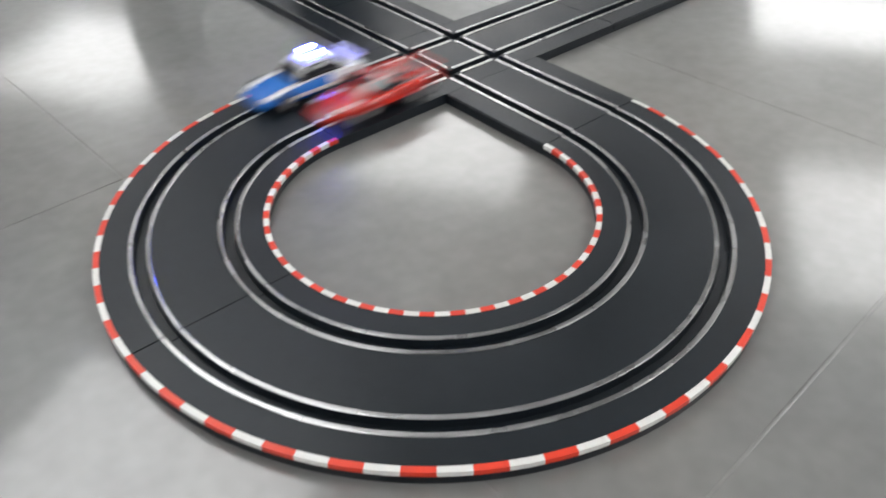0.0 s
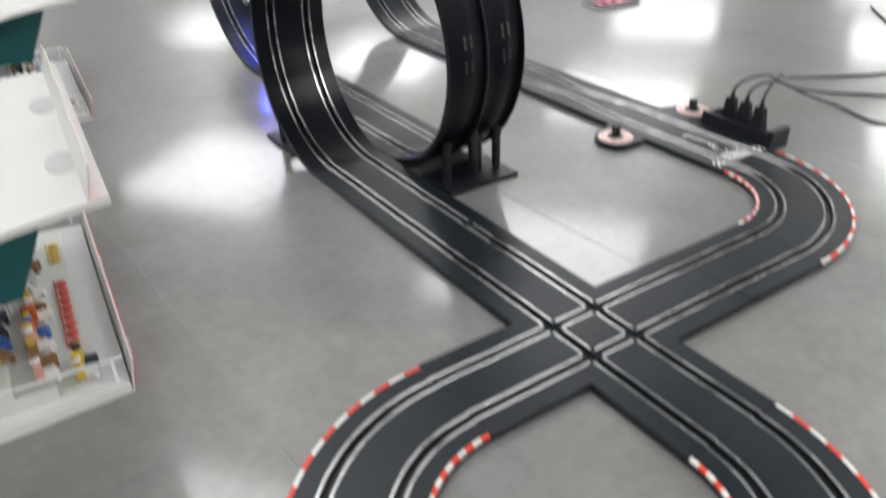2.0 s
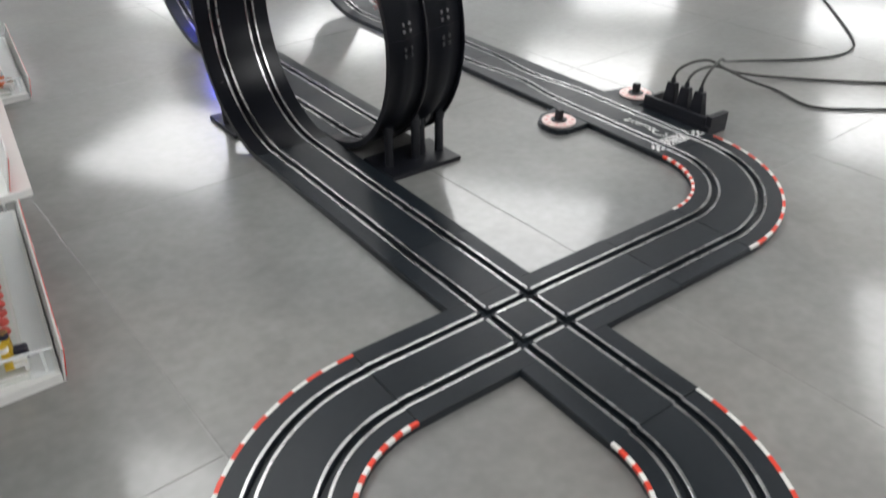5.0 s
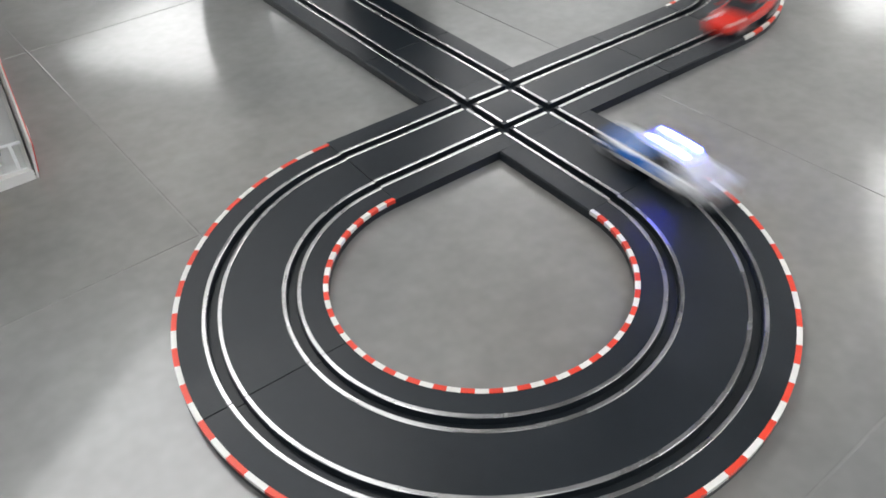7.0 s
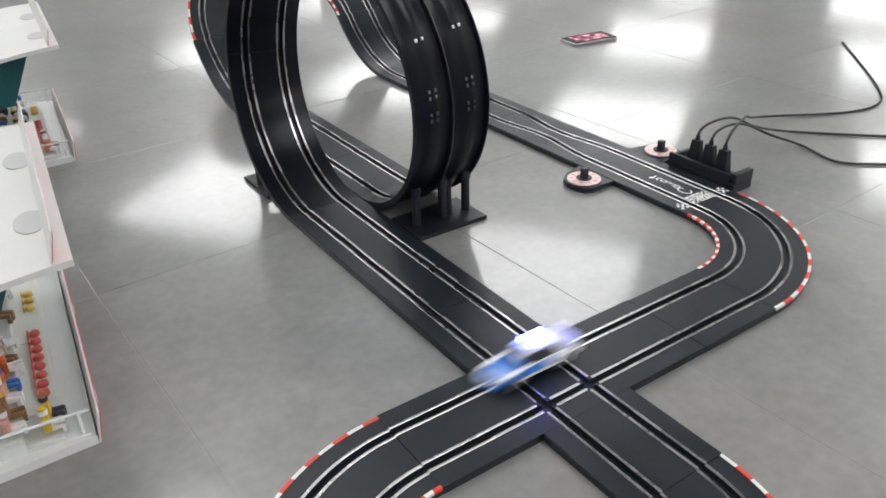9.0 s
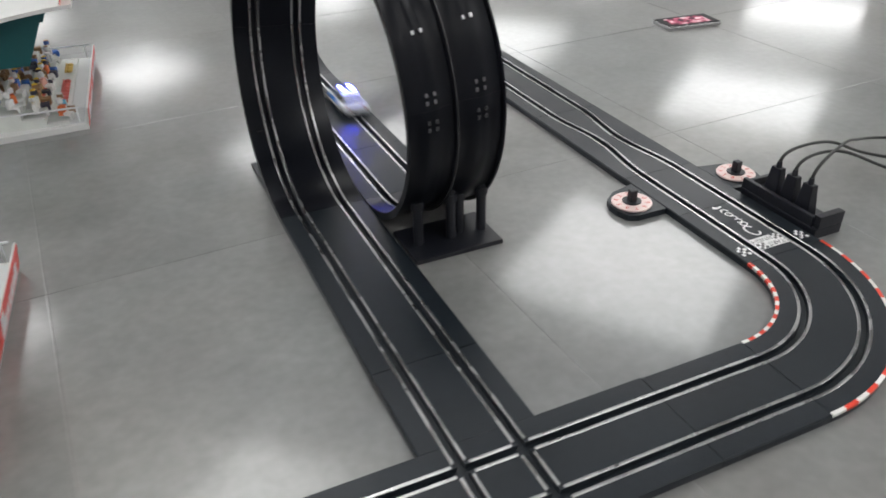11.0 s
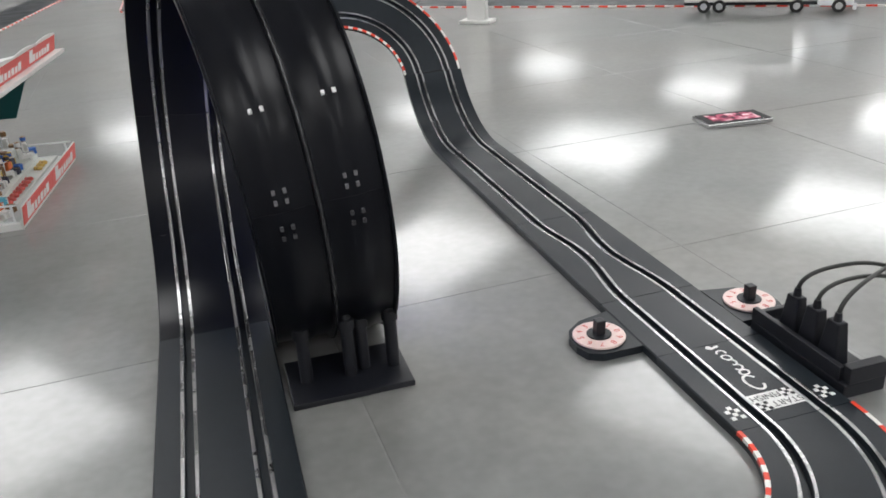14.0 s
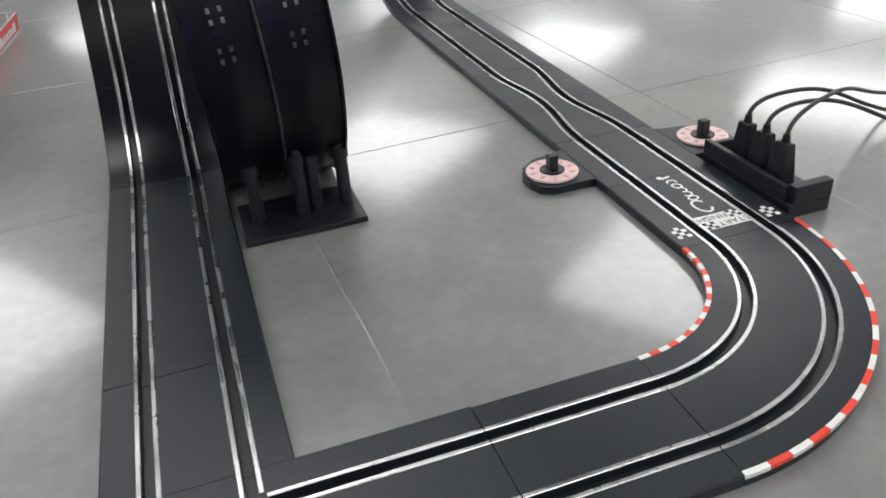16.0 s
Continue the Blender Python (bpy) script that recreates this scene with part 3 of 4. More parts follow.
LIE = Z0 + 0.0022
cable([TOPS[0], up(TOPS[0], 0.014), (0.575, 0.262, 0.082), (0.625, 0.268, 0.072), (0.685, 0.285, 0.040), (0.750, 0.300, 0.012), (0.803, 0.274, LIE), (0.853, 0.219, LIE), (0.907, 0.162, LIE), (1.02, 0.06, LIE), (1.3, -0.2, LIE)], "controller_cable", "black cable running over the floor")
cable([TOPS[1], up(TOPS[1], 0.014), (0.585, 0.245, 0.078), (0.640, 0.250, 0.060), (0.715, 0.262, 0.020), (0.765, 0.232, LIE), (0.752, 0.195, LIE), (0.732, 0.145, LIE), (0.793, 0.099, LIE), (0.93, -0.01, LIE), (1.3, -0.35, LIE)], "controller_cable", "black cable running over the floor")
cable([TOPS[2], up(TOPS[2], 0.016), (0.590, 0.232, 0.085), (0.650, 0.265, 0.070), (0.735, 0.318, 0.030), (0.810, 0.352, 0.006), (0.877, 0.324, LIE), (0.966, 0.266, LIE), (1.06, 0.250, LIE), (1.14, 0.300, LIE), (1.4, 0.55, LIE)], "supply_cable", "black power cable running over the floor")

# ---------------------------------------------------------------- mobile phone
ph = tagged(empty("mobile_phone", pose(0.962, 0.957, Z0, 0, 0, -6)), "mobile phone with a pinkish screen lying on the floor", "phone")
part("case", box(0.128, 0.066, 0.0085, 0, 0, 0, 0.002), M["phone_edge"], ph)
part("front", box(0.124, 0.062, 0.0006, 0, 0, 0.0085), M["phone"], ph)
part("screen", box(0.092, 0.044, 0.0003, 0, 0, 0.0091), M["screen"], ph)

# ---------------------------------------------------------------- grandstands
random.seed(7)
def figure(parent_m, x, y, z, cols, s=1.0):
    """A seated toy figure as one plain mesh."""
    bm = bmesh.new()
    box(0.0055 * s, 0.0078 * s, 0.010 * s, 0, 0, 0.003, 0.0012, bm, taper=0.8)
    for sd in (-1, 1):
        box(0.0024 * s, 0.0022 * s, 0.0075 * s, 0.0012 * s, sd * 0.0048 * s, 0.0052, 0.0006, bm)
    n0 = len(bm.faces)
    disc(0.0030 * s, 0.0054 * s, 0, 0, 0.0138 * s, 12, 0.0012, bm)
    n1 = len(bm.faces)
    for sd in (-1, 1):
        box(0.0085 * s, 0.0030 * s, 0.0030 * s, 0.0055 * s, sd * 0.0021 * s, 0.003, 0.0008, bm)
        box(0.0026 * s, 0.0028 * s, 0.0070 * s, 0.0092 * s, sd * 0.0021 * s, -0.0035, 0.0006, bm)
    ob = part("toy_figure", bm, SKIN[cols], None, "", parent_m @ pose(x, y, z, 0, 0, random.uniform(-30, 30)))
    ob.data.materials.append(SKIN[random.choice(("figure_pink", "figure_brown", "figure_yellow", "figure_white"))])
    ob.data.materials.append(SKIN[random.choice(("figure_dark", "figure_blue", "figure_white", "figure_brown", "figure_white", "figure_white"))])
    for k, f in enumerate(ob.data.polygons):
        f.material_index = 0 if k < n0 else (1 if k < n1 else 2)
    return tagged(ob, "small painted plastic spectator toy sitting on a stand", "toy", "spectator toys")


def slab(pts, y0, y1):
    """A flat board with the outline pts in x and z, from y0 to y1."""
    bm = bmesh.new()
    a = [bm.verts.new((x, y0, z)) for x, z in pts]
    b = [bm.verts.new((x, y1, z)) for x, z in pts]
    bm.faces.new(a)
    bm.faces.new(b[::-1])
    for k in range(len(pts)):
        q = (k + 1) % len(pts)
        bm.faces.new((a[k], b[k], b[q], a[q]))
    bmesh.ops.recalc_face_normals(bm, faces=bm.faces)
    return bm


def roof_z(x):
    """Underside of the roof, which arches down to the back."""
    u = max(0.0, (0.024 - x) / 0.29)
    return 0.196 - 0.054 * u ** 1.7


def grandstand(x, y, rz, name="grandstand"):
    """Local: y along the front, x outwards to the track; the front lower corner at the origin."""
    m = pose(x, y, Z0, 0, 0, rz)
    e = tagged(empty(name, m), "white toy grandstand with roof, red seats and red banner", "grandstand", "grandstands")
    L = 0.355
    # base plate with bowed ends
    bm = bmesh.new()
    out = [(0.0, 0.0)] + [(-0.26 * k / 12, -0.02 * math.sin(math.pi * k / 24)) for k in range(1, 13)]
    out += [(px, L - py) for px, py in out[::-1]]
    lo = [bm.verts.new((px, py, 0)) for px, py in out]
    hi = [bm.verts.new((px, py, 0.010)) for px, py in out]
    bm.faces.new(hi)
    bm.faces.new(lo[::-1])
    for k in range(len(out)):
        q = (k + 1) % len(out)
        bm.faces.new((lo[k], lo[q], hi[q], hi[k]))
    bmesh.ops.recalc_face_normals(bm, faces=bm.faces)
    part("base", bm, M["white"], e)
    part("apron", box(0.021, L - 0.01, 0.001, -0.0145, L / 2, 0.010), M["clear"], e)
    for k in range(6):
        z = 0.014 + 0.011 * k
        bx = -0.025 - 0.034 * k
        part("tier", box(0.034, L - 0.012, z - 0.010, bx - 0.017, L / 2, 0.010), M["tread"], e)
        part("step_edge", box(0.0025, L - 0.012, 0.0006, bx - 0.0022, L / 2, z), M["white"], e)
        for b, y0 in enumerate((0.085, 0.215)):
            for i in range(8):
                if (k == 0 and (b == 0 or 2 < i < 6)) or (k > 0 and (k + b) % 3 == 1 and i < 5):
                    yellow = k == 0 and b == 1
                    st = part("seat", disc(0.0060, 0.0055, bx - 0.012, y0 + i * 0.0172, z, 14, 0.0012, r2=0.0050), M["seat_yellow" if yellow else "seat"], e, "yellow seat" if yellow else "")
                    smooth(part("seat_back", box(0.0020, 0.0105, 0.0062, bx - 0.0185, y0 + i * 0.0172, z, 0.0009), M["seat_yellow" if yellow else "seat"], st))
        for i in range(14):
            yy = 0.020 + i * 0.0242 + random.uniform(-0.005, 0.005)
            if (k > 0 and random.random() < 0.72) or (k == 0 and i in (0, 1)):
                figure(m, bx - 0.011 + random.uniform(-0.003, 0.003), yy, z + 0.004, random.choice(list(SKIN) + ["figure_white"] * 6 + ["figure_pink"] * 2 + ["figure_brown"]), random.uniform(1.45, 1.75))
        for yy in (0.012, 0.058, 0.195, 0.345):
            part("aisle_stripe", box(0.030, 0.004, 0.0008, bx - 0.017, yy, z), M["white"], e)
    for yy in (0.003, L - 0.003):
        part("side_rail", box(0.22, 0.003, 0.003, -0.11, yy + 0.006, 0.034, 0.001), M["clear"], e)
        for px in (-0.01, -0.11, -0.21):
            part("rail_post", box(0.003, 0.003, 0.026, px, yy + 0.006, 0.009), M["clear"], e)
    part("front_wall", box(0.002, L, 0.036, 0.0012, L / 2, 0.0, 0.0004), M["white"], e, "", pose(0, 0, 0, 0, 9, 0))
    for k in range(2):
        b = part("banner", box(0.0010, L / 2 - 0.001, 0.0285, 0.0028, L * (k + 0.5) / 2, 0.006, 0.0003), M["banner"], e, "", pose(0, 0, 0, 0, 9, 0))
        for i, (w, hh) in enumerate(((0.020, 0.024), (0.014, 0.013), (0.012, 0.012), (0.012, 0.012), (0.014, 0.013), (0.012, 0.012), (0.016, 0.016))):
            part("mark", box(0.0005, w, hh, 0.0036, L * (k + 0.5) / 2 - 0.058 + i * 0.0185, 0.010, 0.0002), M["paint"], b)
    part("back_wall", box(0.006, L - 0.06, 0.142, -0.245, L / 2, 0.006), M["teal"], e)
    for y0 in (0.045, L - 0.049):
        part("roof_wall", slab([(-0.018 - 0.222 * q / 8, roof_z(-0.018 - 0.222 * q / 8) + 0.001) for q in range(9)] + [(-0.240, 0.100), (-0.064, 0.100)], y0, y0 + 0.004), M["teal"], e, "teal end board under the roof")
    # curved roof slab with bowed ends
    bm = bmesh.new()
    rings = []
    for i in range(17):
        u = i / 16
        xx = 0.024 - 0.29 * u
        zz = roof_z(xx)
        bow = 0.020 * math.sin(math.pi * u * 0.5)
        rings.append([bm.verts.new(p) for p in ((xx, -0.012 - bow, zz), (xx, L + 0.026 + bow, zz), (xx, L + 0.026 + bow, zz + 0.006), (xx, -0.012 - bow, zz + 0.006))])
    for a, b in zip(rings, rings[1:]):
        for j in range(4):
            q = (j + 1) % 4
            bm.faces.new((a[j], a[q], b[q], b[j]))
    bm.faces.new(rings[0][::-1])
    bm.faces.new(rings[-1])
    bmesh.ops.recalc_face_normals(bm, faces=bm.faces)
    roof = smooth(part("roof", bm, M["white"], e), 30)
    for y0 in (0.085, 0.255):
        smooth(part("roof_tab", disc(0.017, 0.0012, 0, 0, 0, 28, m=pose(-0.002, y0, 0.2008, 0, -2, 0) @ Matrix.Diagonal((0.85, 1.5, 1, 1))), M["tab"], roof, "grey rounded patch"))
    # banner leaning outwards, its top edge waved
    lean = pose(0.008, 0, 0.2005, 0, 13, 0)
    bm = bmesh.new()
    ys = [-0.010 + (L + 0.034) * q / 48 for q in range(49)]
    tops = [0.0305 + 0.0042 * abs(math.sin(math.pi * (yy + 0.010) / (L + 0.034) * 3)) for yy in ys]
    fr = [[bm.verts.new((xo, yy, zz)) for yy, zz in [(yy, 0.0) for yy in ys] + list(zip(ys, tops))[::-1]] for xo in (0.0, -0.0012)]
    bm.faces.new(fr[0])
    bm.faces.new(fr[1][::-1])
    for q in range(len(fr[0])):
        w2 = (q + 1) % len(fr[0])
        bm.faces.new((fr[0][q], fr[1][q], fr[1][w2], fr[0][w2]))
    bmesh.ops.recalc_face_normals(bm, faces=bm.faces)
    sign = part("roof_banner", bm, M["white"], e, "white backed red banner on the roof", lean)
    part("banner_face", box(0.0005, L + 0.030, 0.0265, 0.0005, L / 2 + 0.007, 0.0015), M["banner"], sign)
    for k in range(2):
        for i, (w, hh) in enumerate(((0.020, 0.020), (0.014, 0.011), (0.012, 0.010), (0.012, 0.010), (0.014, 0.011), (0.012, 0.010), (0.016, 0.013))):
            part("mark", box(0.0004, w, hh, 0.0011, L * (k + 0.5) / 2 - 0.050 + i * 0.0185, 0.0060, 0.0001), M["paint"], sign)
    return e


grandstand(-0.401, 0.19, -5.4)
grandstand(-0.262, 0.950, -5.4)

# ---------------------------------------------------------------- far end of the hall floor
FAR = [straight((3.2, 1.07), (0.87, 2.99)), straight((0.87, 2.99), (-0.16, 3.62)), arc(-0.003, 3.876, 0.3, 238.5, 180), straight((-0.303, 3.876), (-0.34, 5.4)), straight((-0.62, 5.2), (-0.82, 2.7))]
far = tagged(empty("far_race_track"), "dark slot car track edged with red and white kerbs", "race track")
for kk, (n, f) in enumerate(FAR):
    f2 = (lambda g: (lambda s: (g(s)[0] + g(s)[1].cross(UP) * 0.1, g(s)[1], UP)))(f)
    t = part("track_strip", sweep(f2, 0, n, 0.06, [(-0.095, Z0 - H), (-0.095, -0.0045), (0.095, -0.0045), (0.095, Z0 - H)]), M["track"], far)
    cnt = int(n / 0.034)
    for i in range(cnt):
        part("kerb_block", sweep(f, n * i / cnt, n * (i + 1) / cnt, 0.1, [(-0.004, Z0 - H), (-0.004, -0.0035), (0.004, -0.0035), (0.004, Z0 - H)]), M["kerb_red" if i % 2 == 0 else "kerb_white"], t)
ft = tagged(empty("bridge_foot", pose(0.975, 2.42, Z0, 0, 0, -40)), "white plastic foot of a bridge over the far track", "post")
part("base", box(0.115, 0.07, 0.012, 0, 0, 0, 0.003), M["white"], ft)
part("post", box(0.07, 0.03, 0.30, 0, 0, 0.012, 0.003), M["white"], ft)

# toy truck
tk = tagged(empty("toy_truck", pose(1.879, 2.026, Z0, 0, 0, -37.8)), "silver and white toy truck with trailer", "toy truck")
part("trailer", box(0.36, 0.085, 0.12, -0.10, 0, 0.034, 0.004), M["white"], tk)
part("chassis", box(0.52, 0.05, 0.012, -0.02, 0, 0.022, 0.002), M["black"], tk)
cab = part("cab", box(0.11, 0.085, 0.12, 0.19, 0, 0.02, 0.01, taper=0.9), M["silver"], tk)
part("windscreen", box(0.006, 0.07, 0.035, 0.241, 0, 0.085, 0.001), M["dark_glass"], cab)
part("bumper", box(0.012, 0.086, 0.02, 0.246, 0, 0.008, 0.003), M["silver"], cab)
for x in (-0.215, -0.165, 0.075, 0.20):
    for sd in (-1, 1):
        w = smooth(part("wheel", disc(0.021, 0.018, 0, 0, -0.009, 28, 0.002, m=pose(x, sd * 0.036, 0.021, 90)), M["tyre"], tk))
        smooth(part("rim", disc(0.012, 0.0195, 0, 0, -0.00975, 20, 0.001, m=pose(x, sd * 0.036, 0.021, 90)), M["rim"], w))

# ---------------------------------------------------------------- floor tiles
def floor_tiles():
    """Square tiles laid a hair out of level, with narrow joints, where the walk sees the floor."""
    rng = random.Random(11)
    w = (PITCH - GAP) / 2
    bm = bmesh.new()
    lo = [bm.verts.new((sx * w, sy * w, -0.0016)) for sx, sy in ((-1, -1), (1, -1), (1, 1), (-1, 1))]
    mid = [bm.verts.new((sx * w, sy * w, -0.0003)) for sx, sy in ((-1, -1), (1, -1), (1, 1), (-1, 1))]
    top = [bm.verts.new((sx * (w - 0.0006), sy * (w - 0.0006), 0)) for sx, sy in ((-1, -1), (1, -1), (1, 1), (-1, 1))]
    bm.faces.new(top)
    for a, b in ((lo, mid), (mid, top)):
        for k in range(4):
            bm.faces.new((a[k], a[(k + 1) % 4], b[(k + 1) % 4], b[k]))
    first = part("tile", bm, M["concrete"], floor)
    for i in range(-5, 11):
        for j in range(-4, 13):
            ob = first if (i, j) == (-5, -4) else new("tile", first.data)
            ob.parent = floor
            ob.matrix_basis = TILES @ pose((i + 0.5) * PITCH, (j + 0.5) * PITCH, -0.0002, rng.uniform(-0.03, 0.03), rng.uniform(-0.03, 0.03), 0)


# ---------------------------------------------------------------- cars
def loft(rows):
    """A car shell from cross-sections: y, half width at the sill, half width at the shoulder, sill z, shoulder z, top half width, top z."""
    bm = bmesh.new()
    rings = []
    for y, w0, w1, z0, z1, wt, zt in rows:
        half = [(0, z0), (w0 * 0.9, z0), (w0, z0 + 0.002), (w1, (z0 + z1) / 2), (w1 * 0.985, z1), (wt + (w1 - wt) * 0.12, zt - (zt - z1) * 0.12), (wt * 0.8, zt), (0, zt + 0.0003)]
        ring = [(x, z) for x, z in half] + [(-x, z) for x, z in half[-2:0:-1]]
        rings.append([bm.verts.new((x, y, z)) for x, z in ring])
    for a, b in zip(rings, rings[1:]):
        for j in range(len(a)):
            q = (j + 1) % len(a)
            bm.faces.new((a[j], a[q], b[q], b[j]))
    bm.faces.new(rings[0])
    bm.faces.new(rings[-1][::-1])
    bmesh.ops.recalc_face_normals(bm, faces=bm.faces)
    return bm


def wheels(car, w, ys, r=0.0078):
    for y in ys:
        for sd in (-1, 1):
            wh = smooth(part("wheel", disc(r, 0.0075, 0, 0, -0.00375, 28, 0.0008, m=pose(sd * w, y, r - 0.0004, 0, 90)), M["tyre"], car))
            smooth(part("rim", disc(r * 0.62, 0.0081, 0, 0, -0.00405, 18, 0.0004, m=pose(sd * w, y, r - 0.0004, 0, 90)), M["rim"], wh))
    part("guide_pin", box(0.0016, 0.012, 0.005, 0, 0.036, -0.002), M["black"], car)
    part("underbody", box(0.034, 0.085, 0.004, 0, 0, 0.0026, 0.001), M["black"], car)


def blue_car():
    car = tagged(empty("police_car"), "blue and silver toy police car with glowing blue lamps", "slot car", "slot cars")
    body = [(-0.052, 0.016, 0.0185, 0.006, 0.013, 0.017, 0.0165), (-0.049, 0.019, 0.0215, 0.004, 0.013, 0.0195, 0.0185), (-0.036, 0.020, 0.0228, 0.0035, 0.0135, 0.020, 0.0195), (-0.014, 0.020, 0.0225, 0.0035, 0.0135, 0.0195, 0.0190)]
    part("rear_body", loft(body), M["silver"], car, "silver rear body")
    front = [(-0.0138, 0.020, 0.0225, 0.0035, 0.0135, 0.0195, 0.0190), (0.010, 0.020, 0.0225, 0.0035, 0.013, 0.0195, 0.0180), (0.030, 0.020, 0.0225, 0.0035, 0.012, 0.019, 0.0155), (0.044, 0.018, 0.0205, 0.004, 0.010, 0.017, 0.0128), (0.052, 0.012, 0.015, 0.005, 0.009, 0.012, 0.0105)]
    part("front_body", loft(front), M["blue"], car, "blue front body")
    cabin = [(-0.033, 0.016, 0.0175, 0.018, 0.0195, 0.014, 0.0205), (-0.022, 0.017, 0.0180, 0.018, 0.021, 0.0135, 0.0285), (0.000, 0.017, 0.0180, 0.018, 0.021, 0.0135, 0.0295), (0.016, 0.016, 0.0175, 0.017, 0.0185, 0.014, 0.0195)]
    cb = part("cabin", loft(cabin), M["dark_glass"], car, "dark tinted windows")
    part("roof", loft([(-0.030, 0.010, 0.0140, 0.0222, 0.0226, 0.0134, 0.0238), (-0.021, 0.010, 0.0138, 0.0280, 0.0284, 0.0132, 0.0296), (0.001, 0.010, 0.0138, 0.0286, 0.0290, 0.0132, 0.0306), (0.006, 0.010, 0.0138, 0.0262, 0.0264, 0.0132, 0.0272)]), M["silver"], cb, "silver roof")
    bar = part("light_bar", box(0.024, 0.006, 0.0022, 0, -0.010, 0.0300, 0.0006), M["black"], car)
    for sd in (-1, 1):
        part("blue_lamp", box(0.0058, 0.0046, 0.0030, sd * 0.0076, -0.010, 0.0322, 0.0010), M["lamp_blue"], bar)
    for sd in (-1, 1):
        part("headlight", box(0.006, 0.004, 0.003, sd * 0.0135, 0.0465, 0.0102, 0.001), M["white"], car)
        part("tail_light", box(0.006, 0.002, 0.003, sd * 0.013, -0.0518, 0.0125, 0.0006), M["tail"], car)
        part("stripe", box(0.0006, 0.060, 0.003, sd * 0.0228, 0.0, 0.0088), M["white"], car)
    for sd in (-1, 1):
        strip = [(y, 0.0030, 0.0032, z - 0.004, z - 0.001, 0.0030, z + 0.0006) for y, z in ((-0.013, 0.0190), (0.010, 0.0180), (0.030, 0.0155), (0.043, 0.0129))]
        smooth(part("fender_stripe", loft(strip), M["silver"], car, "white stripe over the front wheel", pose(sd * 0.0155, 0, 0)))
    part("spoiler", box(0.036, 0.006, 0.0014, 0, -0.049, 0.0225, 0.0005), M["silver"], car)
    for sd in (-1, 1):
        part("spoiler_strut", box(0.0016, 0.004, 0.005, sd * 0.012, -0.048, 0.018), M["silver"], car)
    for o in car.children:
        if o.name.split(".")[0] in ("rear_body", "front_body", "cabin"):
            smooth(o, 38)
    wheels(car, 0.0198, (-0.032, 0.032))
    return car


def red_car():
    car = tagged(empty("red_sports_car"), "glossy red toy sports car with dark windows", "slot car", "slot cars")
    body = [(-0.050, 0.014, 0.018, 0.007, 0.013, 0.016, 0.0165), (-0.046, 0.019, 0.0215, 0.0045, 0.013, 0.019, 0.0185), (-0.034, 0.0205, 0.0232, 0.0035, 0.0135, 0.0205, 0.0192), (-0.012, 0.0195, 0.0220, 0.0035, 0.013, 0.019, 0.0170), (0.012, 0.0195, 0.0220, 0.0035, 0.0125, 0.019, 0.0158), (0.030, 0.0200, 0.0230, 0.0035, 0.012, 0.0195, 0.0150), (0.043, 0.018, 0.0205, 0.004, 0.010, 0.016, 0.0118), (0.051, 0.010, 0.013, 0.0045, 0.0075, 0.010, 0.0088)]
    smooth(part("body", loft(body), M["red"], car), 38)
    cabin = [(-0.034, 0.013, 0.0165, 0.017, 0.0185, 0.012, 0.0196), (-0.016, 0.016, 0.0172, 0.016, 0.019, 0.0125, 0.0262), (-0.002, 0.016, 0.0172, 0.015, 0.018, 0.0125, 0.0266), (0.018, 0.014, 0.0168, 0.014, 0.0155, 0.013, 0.0162)]
    cb = smooth(part("cabin", loft(cabin), M["dark_glass"], car, "dark tinted windows"), 38)
    part("roof", loft([(-0.0165, 0.010, 0.0128, 0.0252, 0.0256, 0.0122, 0.0268), (-0.001, 0.010, 0.0128, 0.0256, 0.0260, 0.0122, 0.0274)]), M["red"], cb, "red roof")
    for sd in (-1, 1):
        part("roof_pillar", loft([(-0.036, 0.002, 0.003, 0.017, 0.018, 0.002, 0.0205), (-0.015, 0.002, 0.003, 0.0225, 0.0235, 0.002, 0.0262)]), M["red"], cb, "", pose(sd * 0.0125, 0, 0))
        part("headlight", box(0.005, 0.009, 0.002, sd * 0.0135, 0.038, 0.0125, 0.0008), M["white"], car)
        part("tail_light", box(0.005, 0.002, 0.004, sd * 0.0135, -0.0505, 0.0115, 0.0008), M["tail"], car)
        part("mirror", box(0.005, 0.003, 0.003, sd * 0.0215, 0.008, 0.0175, 0.0008), M["red"], car)
    part("engine_cover", box(0.016, 0.014, 0.0008, 0, -0.0385, 0.0193, 0.0003), M["black"], car)
    part("spoiler", box(0.034, 0.005, 0.0014, 0, -0.0475, 0.0215, 0.0005), M["red"], car)
    wheels(car, 0.0202, (-0.030, 0.031))
    return car


police, sports = blue_car(), red_car()

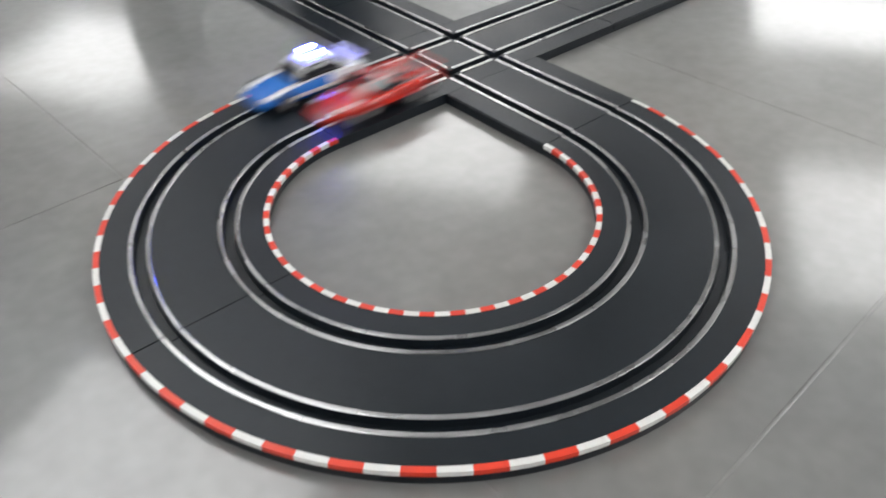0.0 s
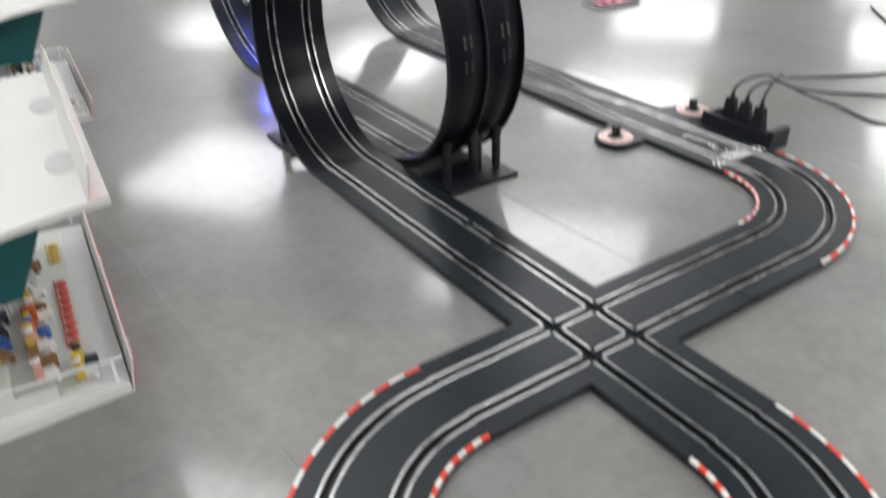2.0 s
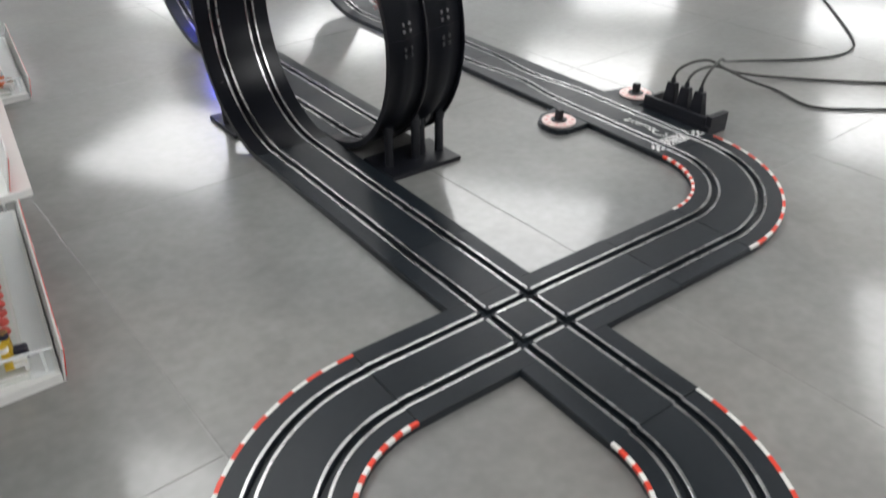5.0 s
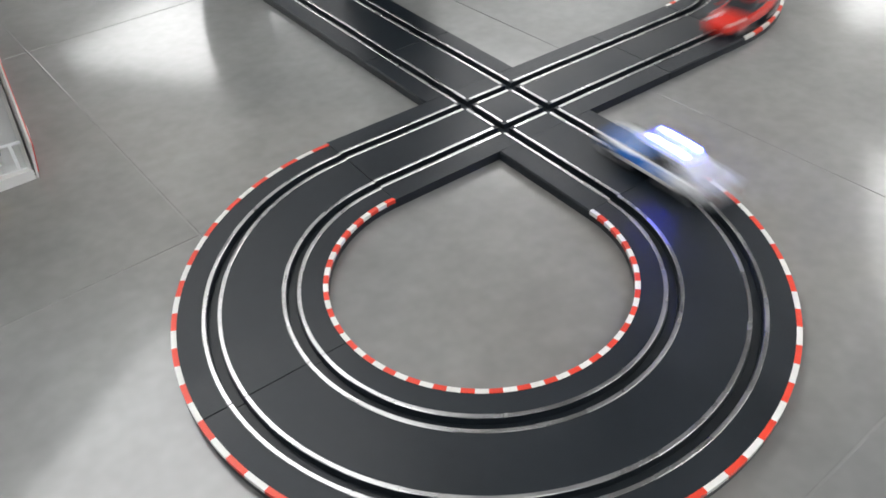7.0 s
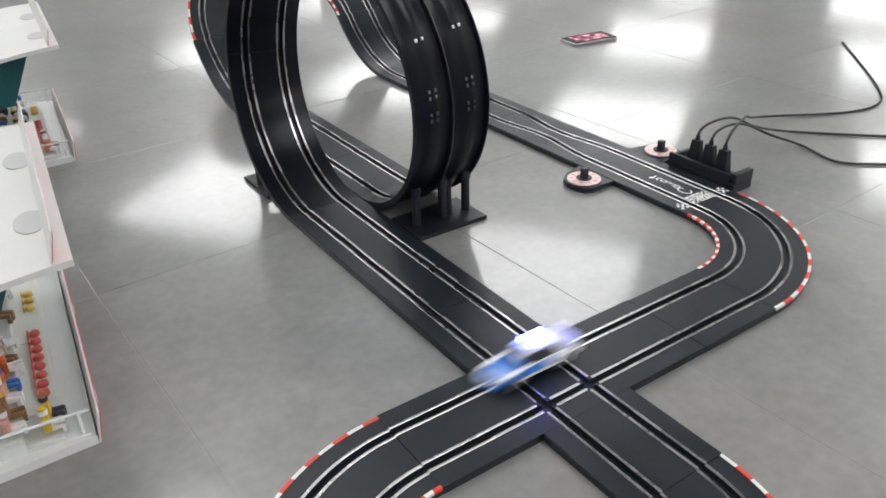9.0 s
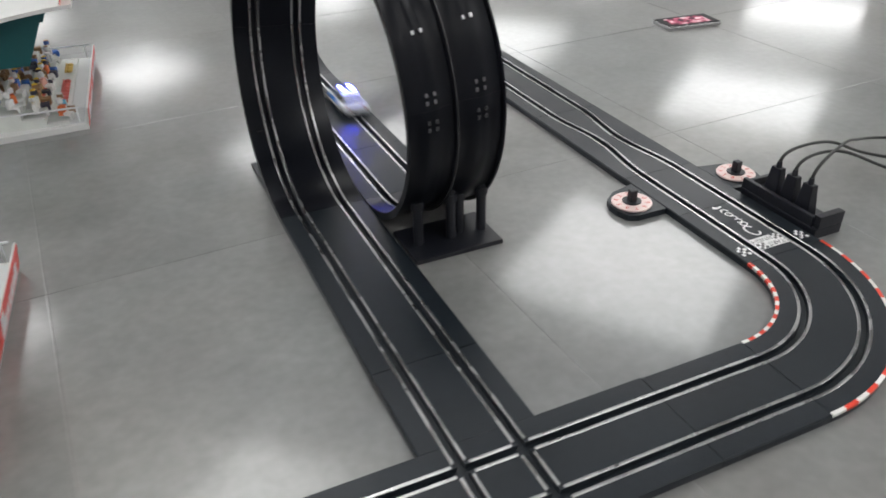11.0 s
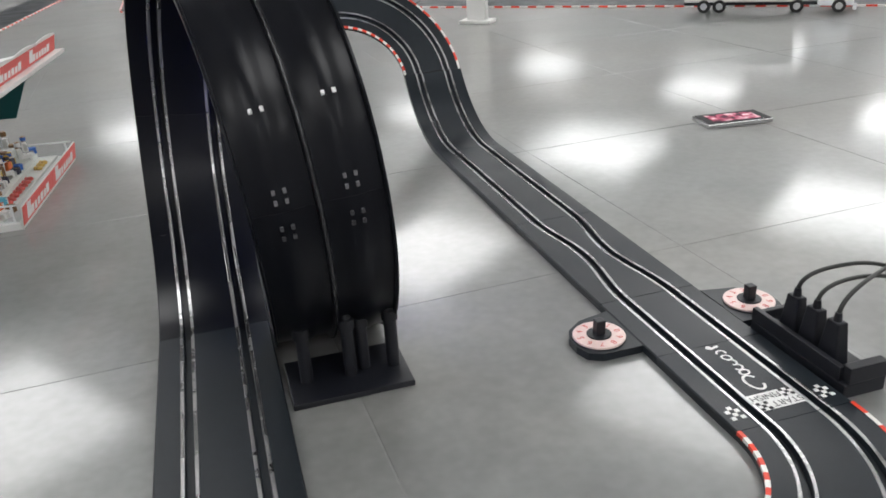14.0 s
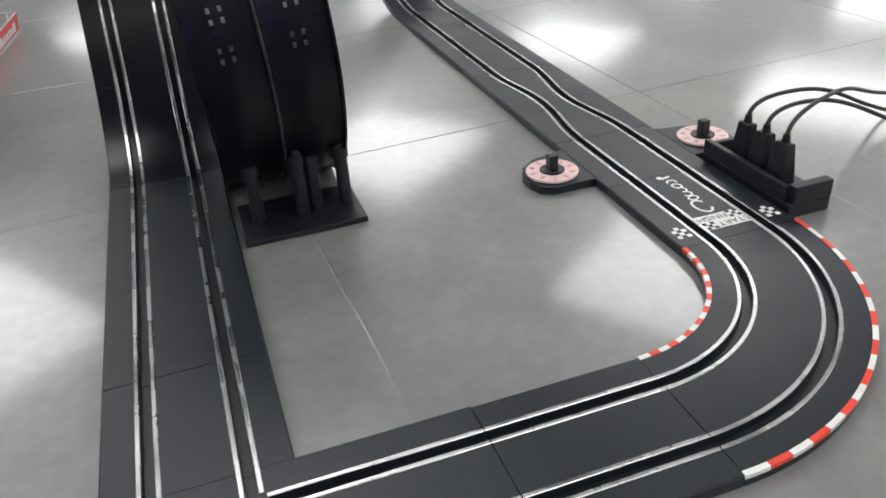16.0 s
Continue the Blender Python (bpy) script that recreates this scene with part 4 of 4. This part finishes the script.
BLUE = [(0, 0.438), (0.3, 0.733), (0.5, 0.908), (0.6, 0.993), (0.7, 1.108), (0.8, 1.243), (0.9, 1.508), (1.0, 1.743), (1.1, 1.958), (1.6, 3.170), (2.0, 3.870), (2.4, 4.360), (2.5, 4.500), (2.8, 5.075), (2.9, 5.277), (3.0, 5.520), (3.1, 5.731), (3.2, 5.960),
        (5.6, 10.720), (5.9, 11.249), (6.2, 11.747), (6.5, 12.129), (6.6, 12.249), (7.0, 12.679), (7.1, 12.969), (7.3, 13.239), (8.4, 16.405), (8.5, 16.638), (8.6, 16.840), (8.7, 16.984), (8.8, 17.158), (8.9, 17.280), (9.0, 17.412), (9.1, 17.585), (9.2, 17.705),
        (11.8, 21.929), (11.9, 22.111), (12.1, 22.623), (12.2, 22.813), (12.3, 22.955), (13.5, 24.451), (13.6, 24.701), (13.7, 24.964), (14.5, 27.083), (14.6, 27.283), (14.7, 27.534), (14.8, 27.787), (14.9, 28.004), (15.0, 28.270), (15.1, 28.559), (15.2, 28.763), (16.0, 29.687)]
RED = [(0, 0.404), (0.1, 0.588), (0.2, 0.738), (0.3, 0.848), (0.4, 0.938), (0.5, 1.013), (0.6, 1.089), (0.7, 1.180), (0.8, 1.341), (0.9, 1.558), (1.0, 1.771), (1.1, 1.987), (1.5, 3.154), (1.8, 3.730), (2.0, 4.010), (2.5, 4.300), (2.6, 4.420), (2.7, 4.590), (2.9, 5.004), (3.0, 5.191), (3.1, 5.347), (3.2, 5.525),
       (7.0, 11.383), (7.1, 11.495), (7.3, 11.859), (7.5, 12.259), (7.6, 12.539), (7.7, 12.699), (7.8, 12.929), (7.9, 13.179), (8.0, 13.534), (8.4, 14.572), (8.6, 15.282), (8.7, 15.372), (9.2, 15.702), (11.7, 18.855), (11.8, 19.181), (11.9, 19.491), (12.2, 20.160), (12.3, 20.368),
       (13.0, 21.638), (13.1, 21.970), (13.2, 22.111), (13.3, 22.263), (13.4, 22.454), (13.5, 22.632), (14.9, 24.529), (15.0, 24.789), (15.1, 25.041), (16.0, 26.633)]


def along(keys, t):
    """Monotone cubic between the keys."""
    ts, ss = [k[0] for k in keys], [k[1] for k in keys]
    d = [(b - a) / (v - u) for a, b, u, v in zip(ss, ss[1:], ts, ts[1:])]
    g = [d[0]] + [2 * a * b / (a + b) for a, b in zip(d, d[1:])] + [d[-1]]
    for i in range(len(d)):
        if t <= ts[i + 1] or i == len(d) - 1:
            break
    h = ts[i + 1] - ts[i]
    u = (t - ts[i]) / h
    return ss[i] * (1 + 2 * u) * (1 - u) ** 2 + h * g[i] * u * (1 - u) ** 2 + ss[i + 1] * u * u * (3 - 2 * u) + h * g[i + 1] * u * u * (u - 1)


def motions():
    """Both cars run round the track."""
    for car, keys, lane in ((police, BLUE, LANE), (sports, RED, -LANE)):
        walk(car, [(k / 30, on_track(along(keys, k / 30), lane)) for k in range(0, 481)])


floor_tiles()
motions()
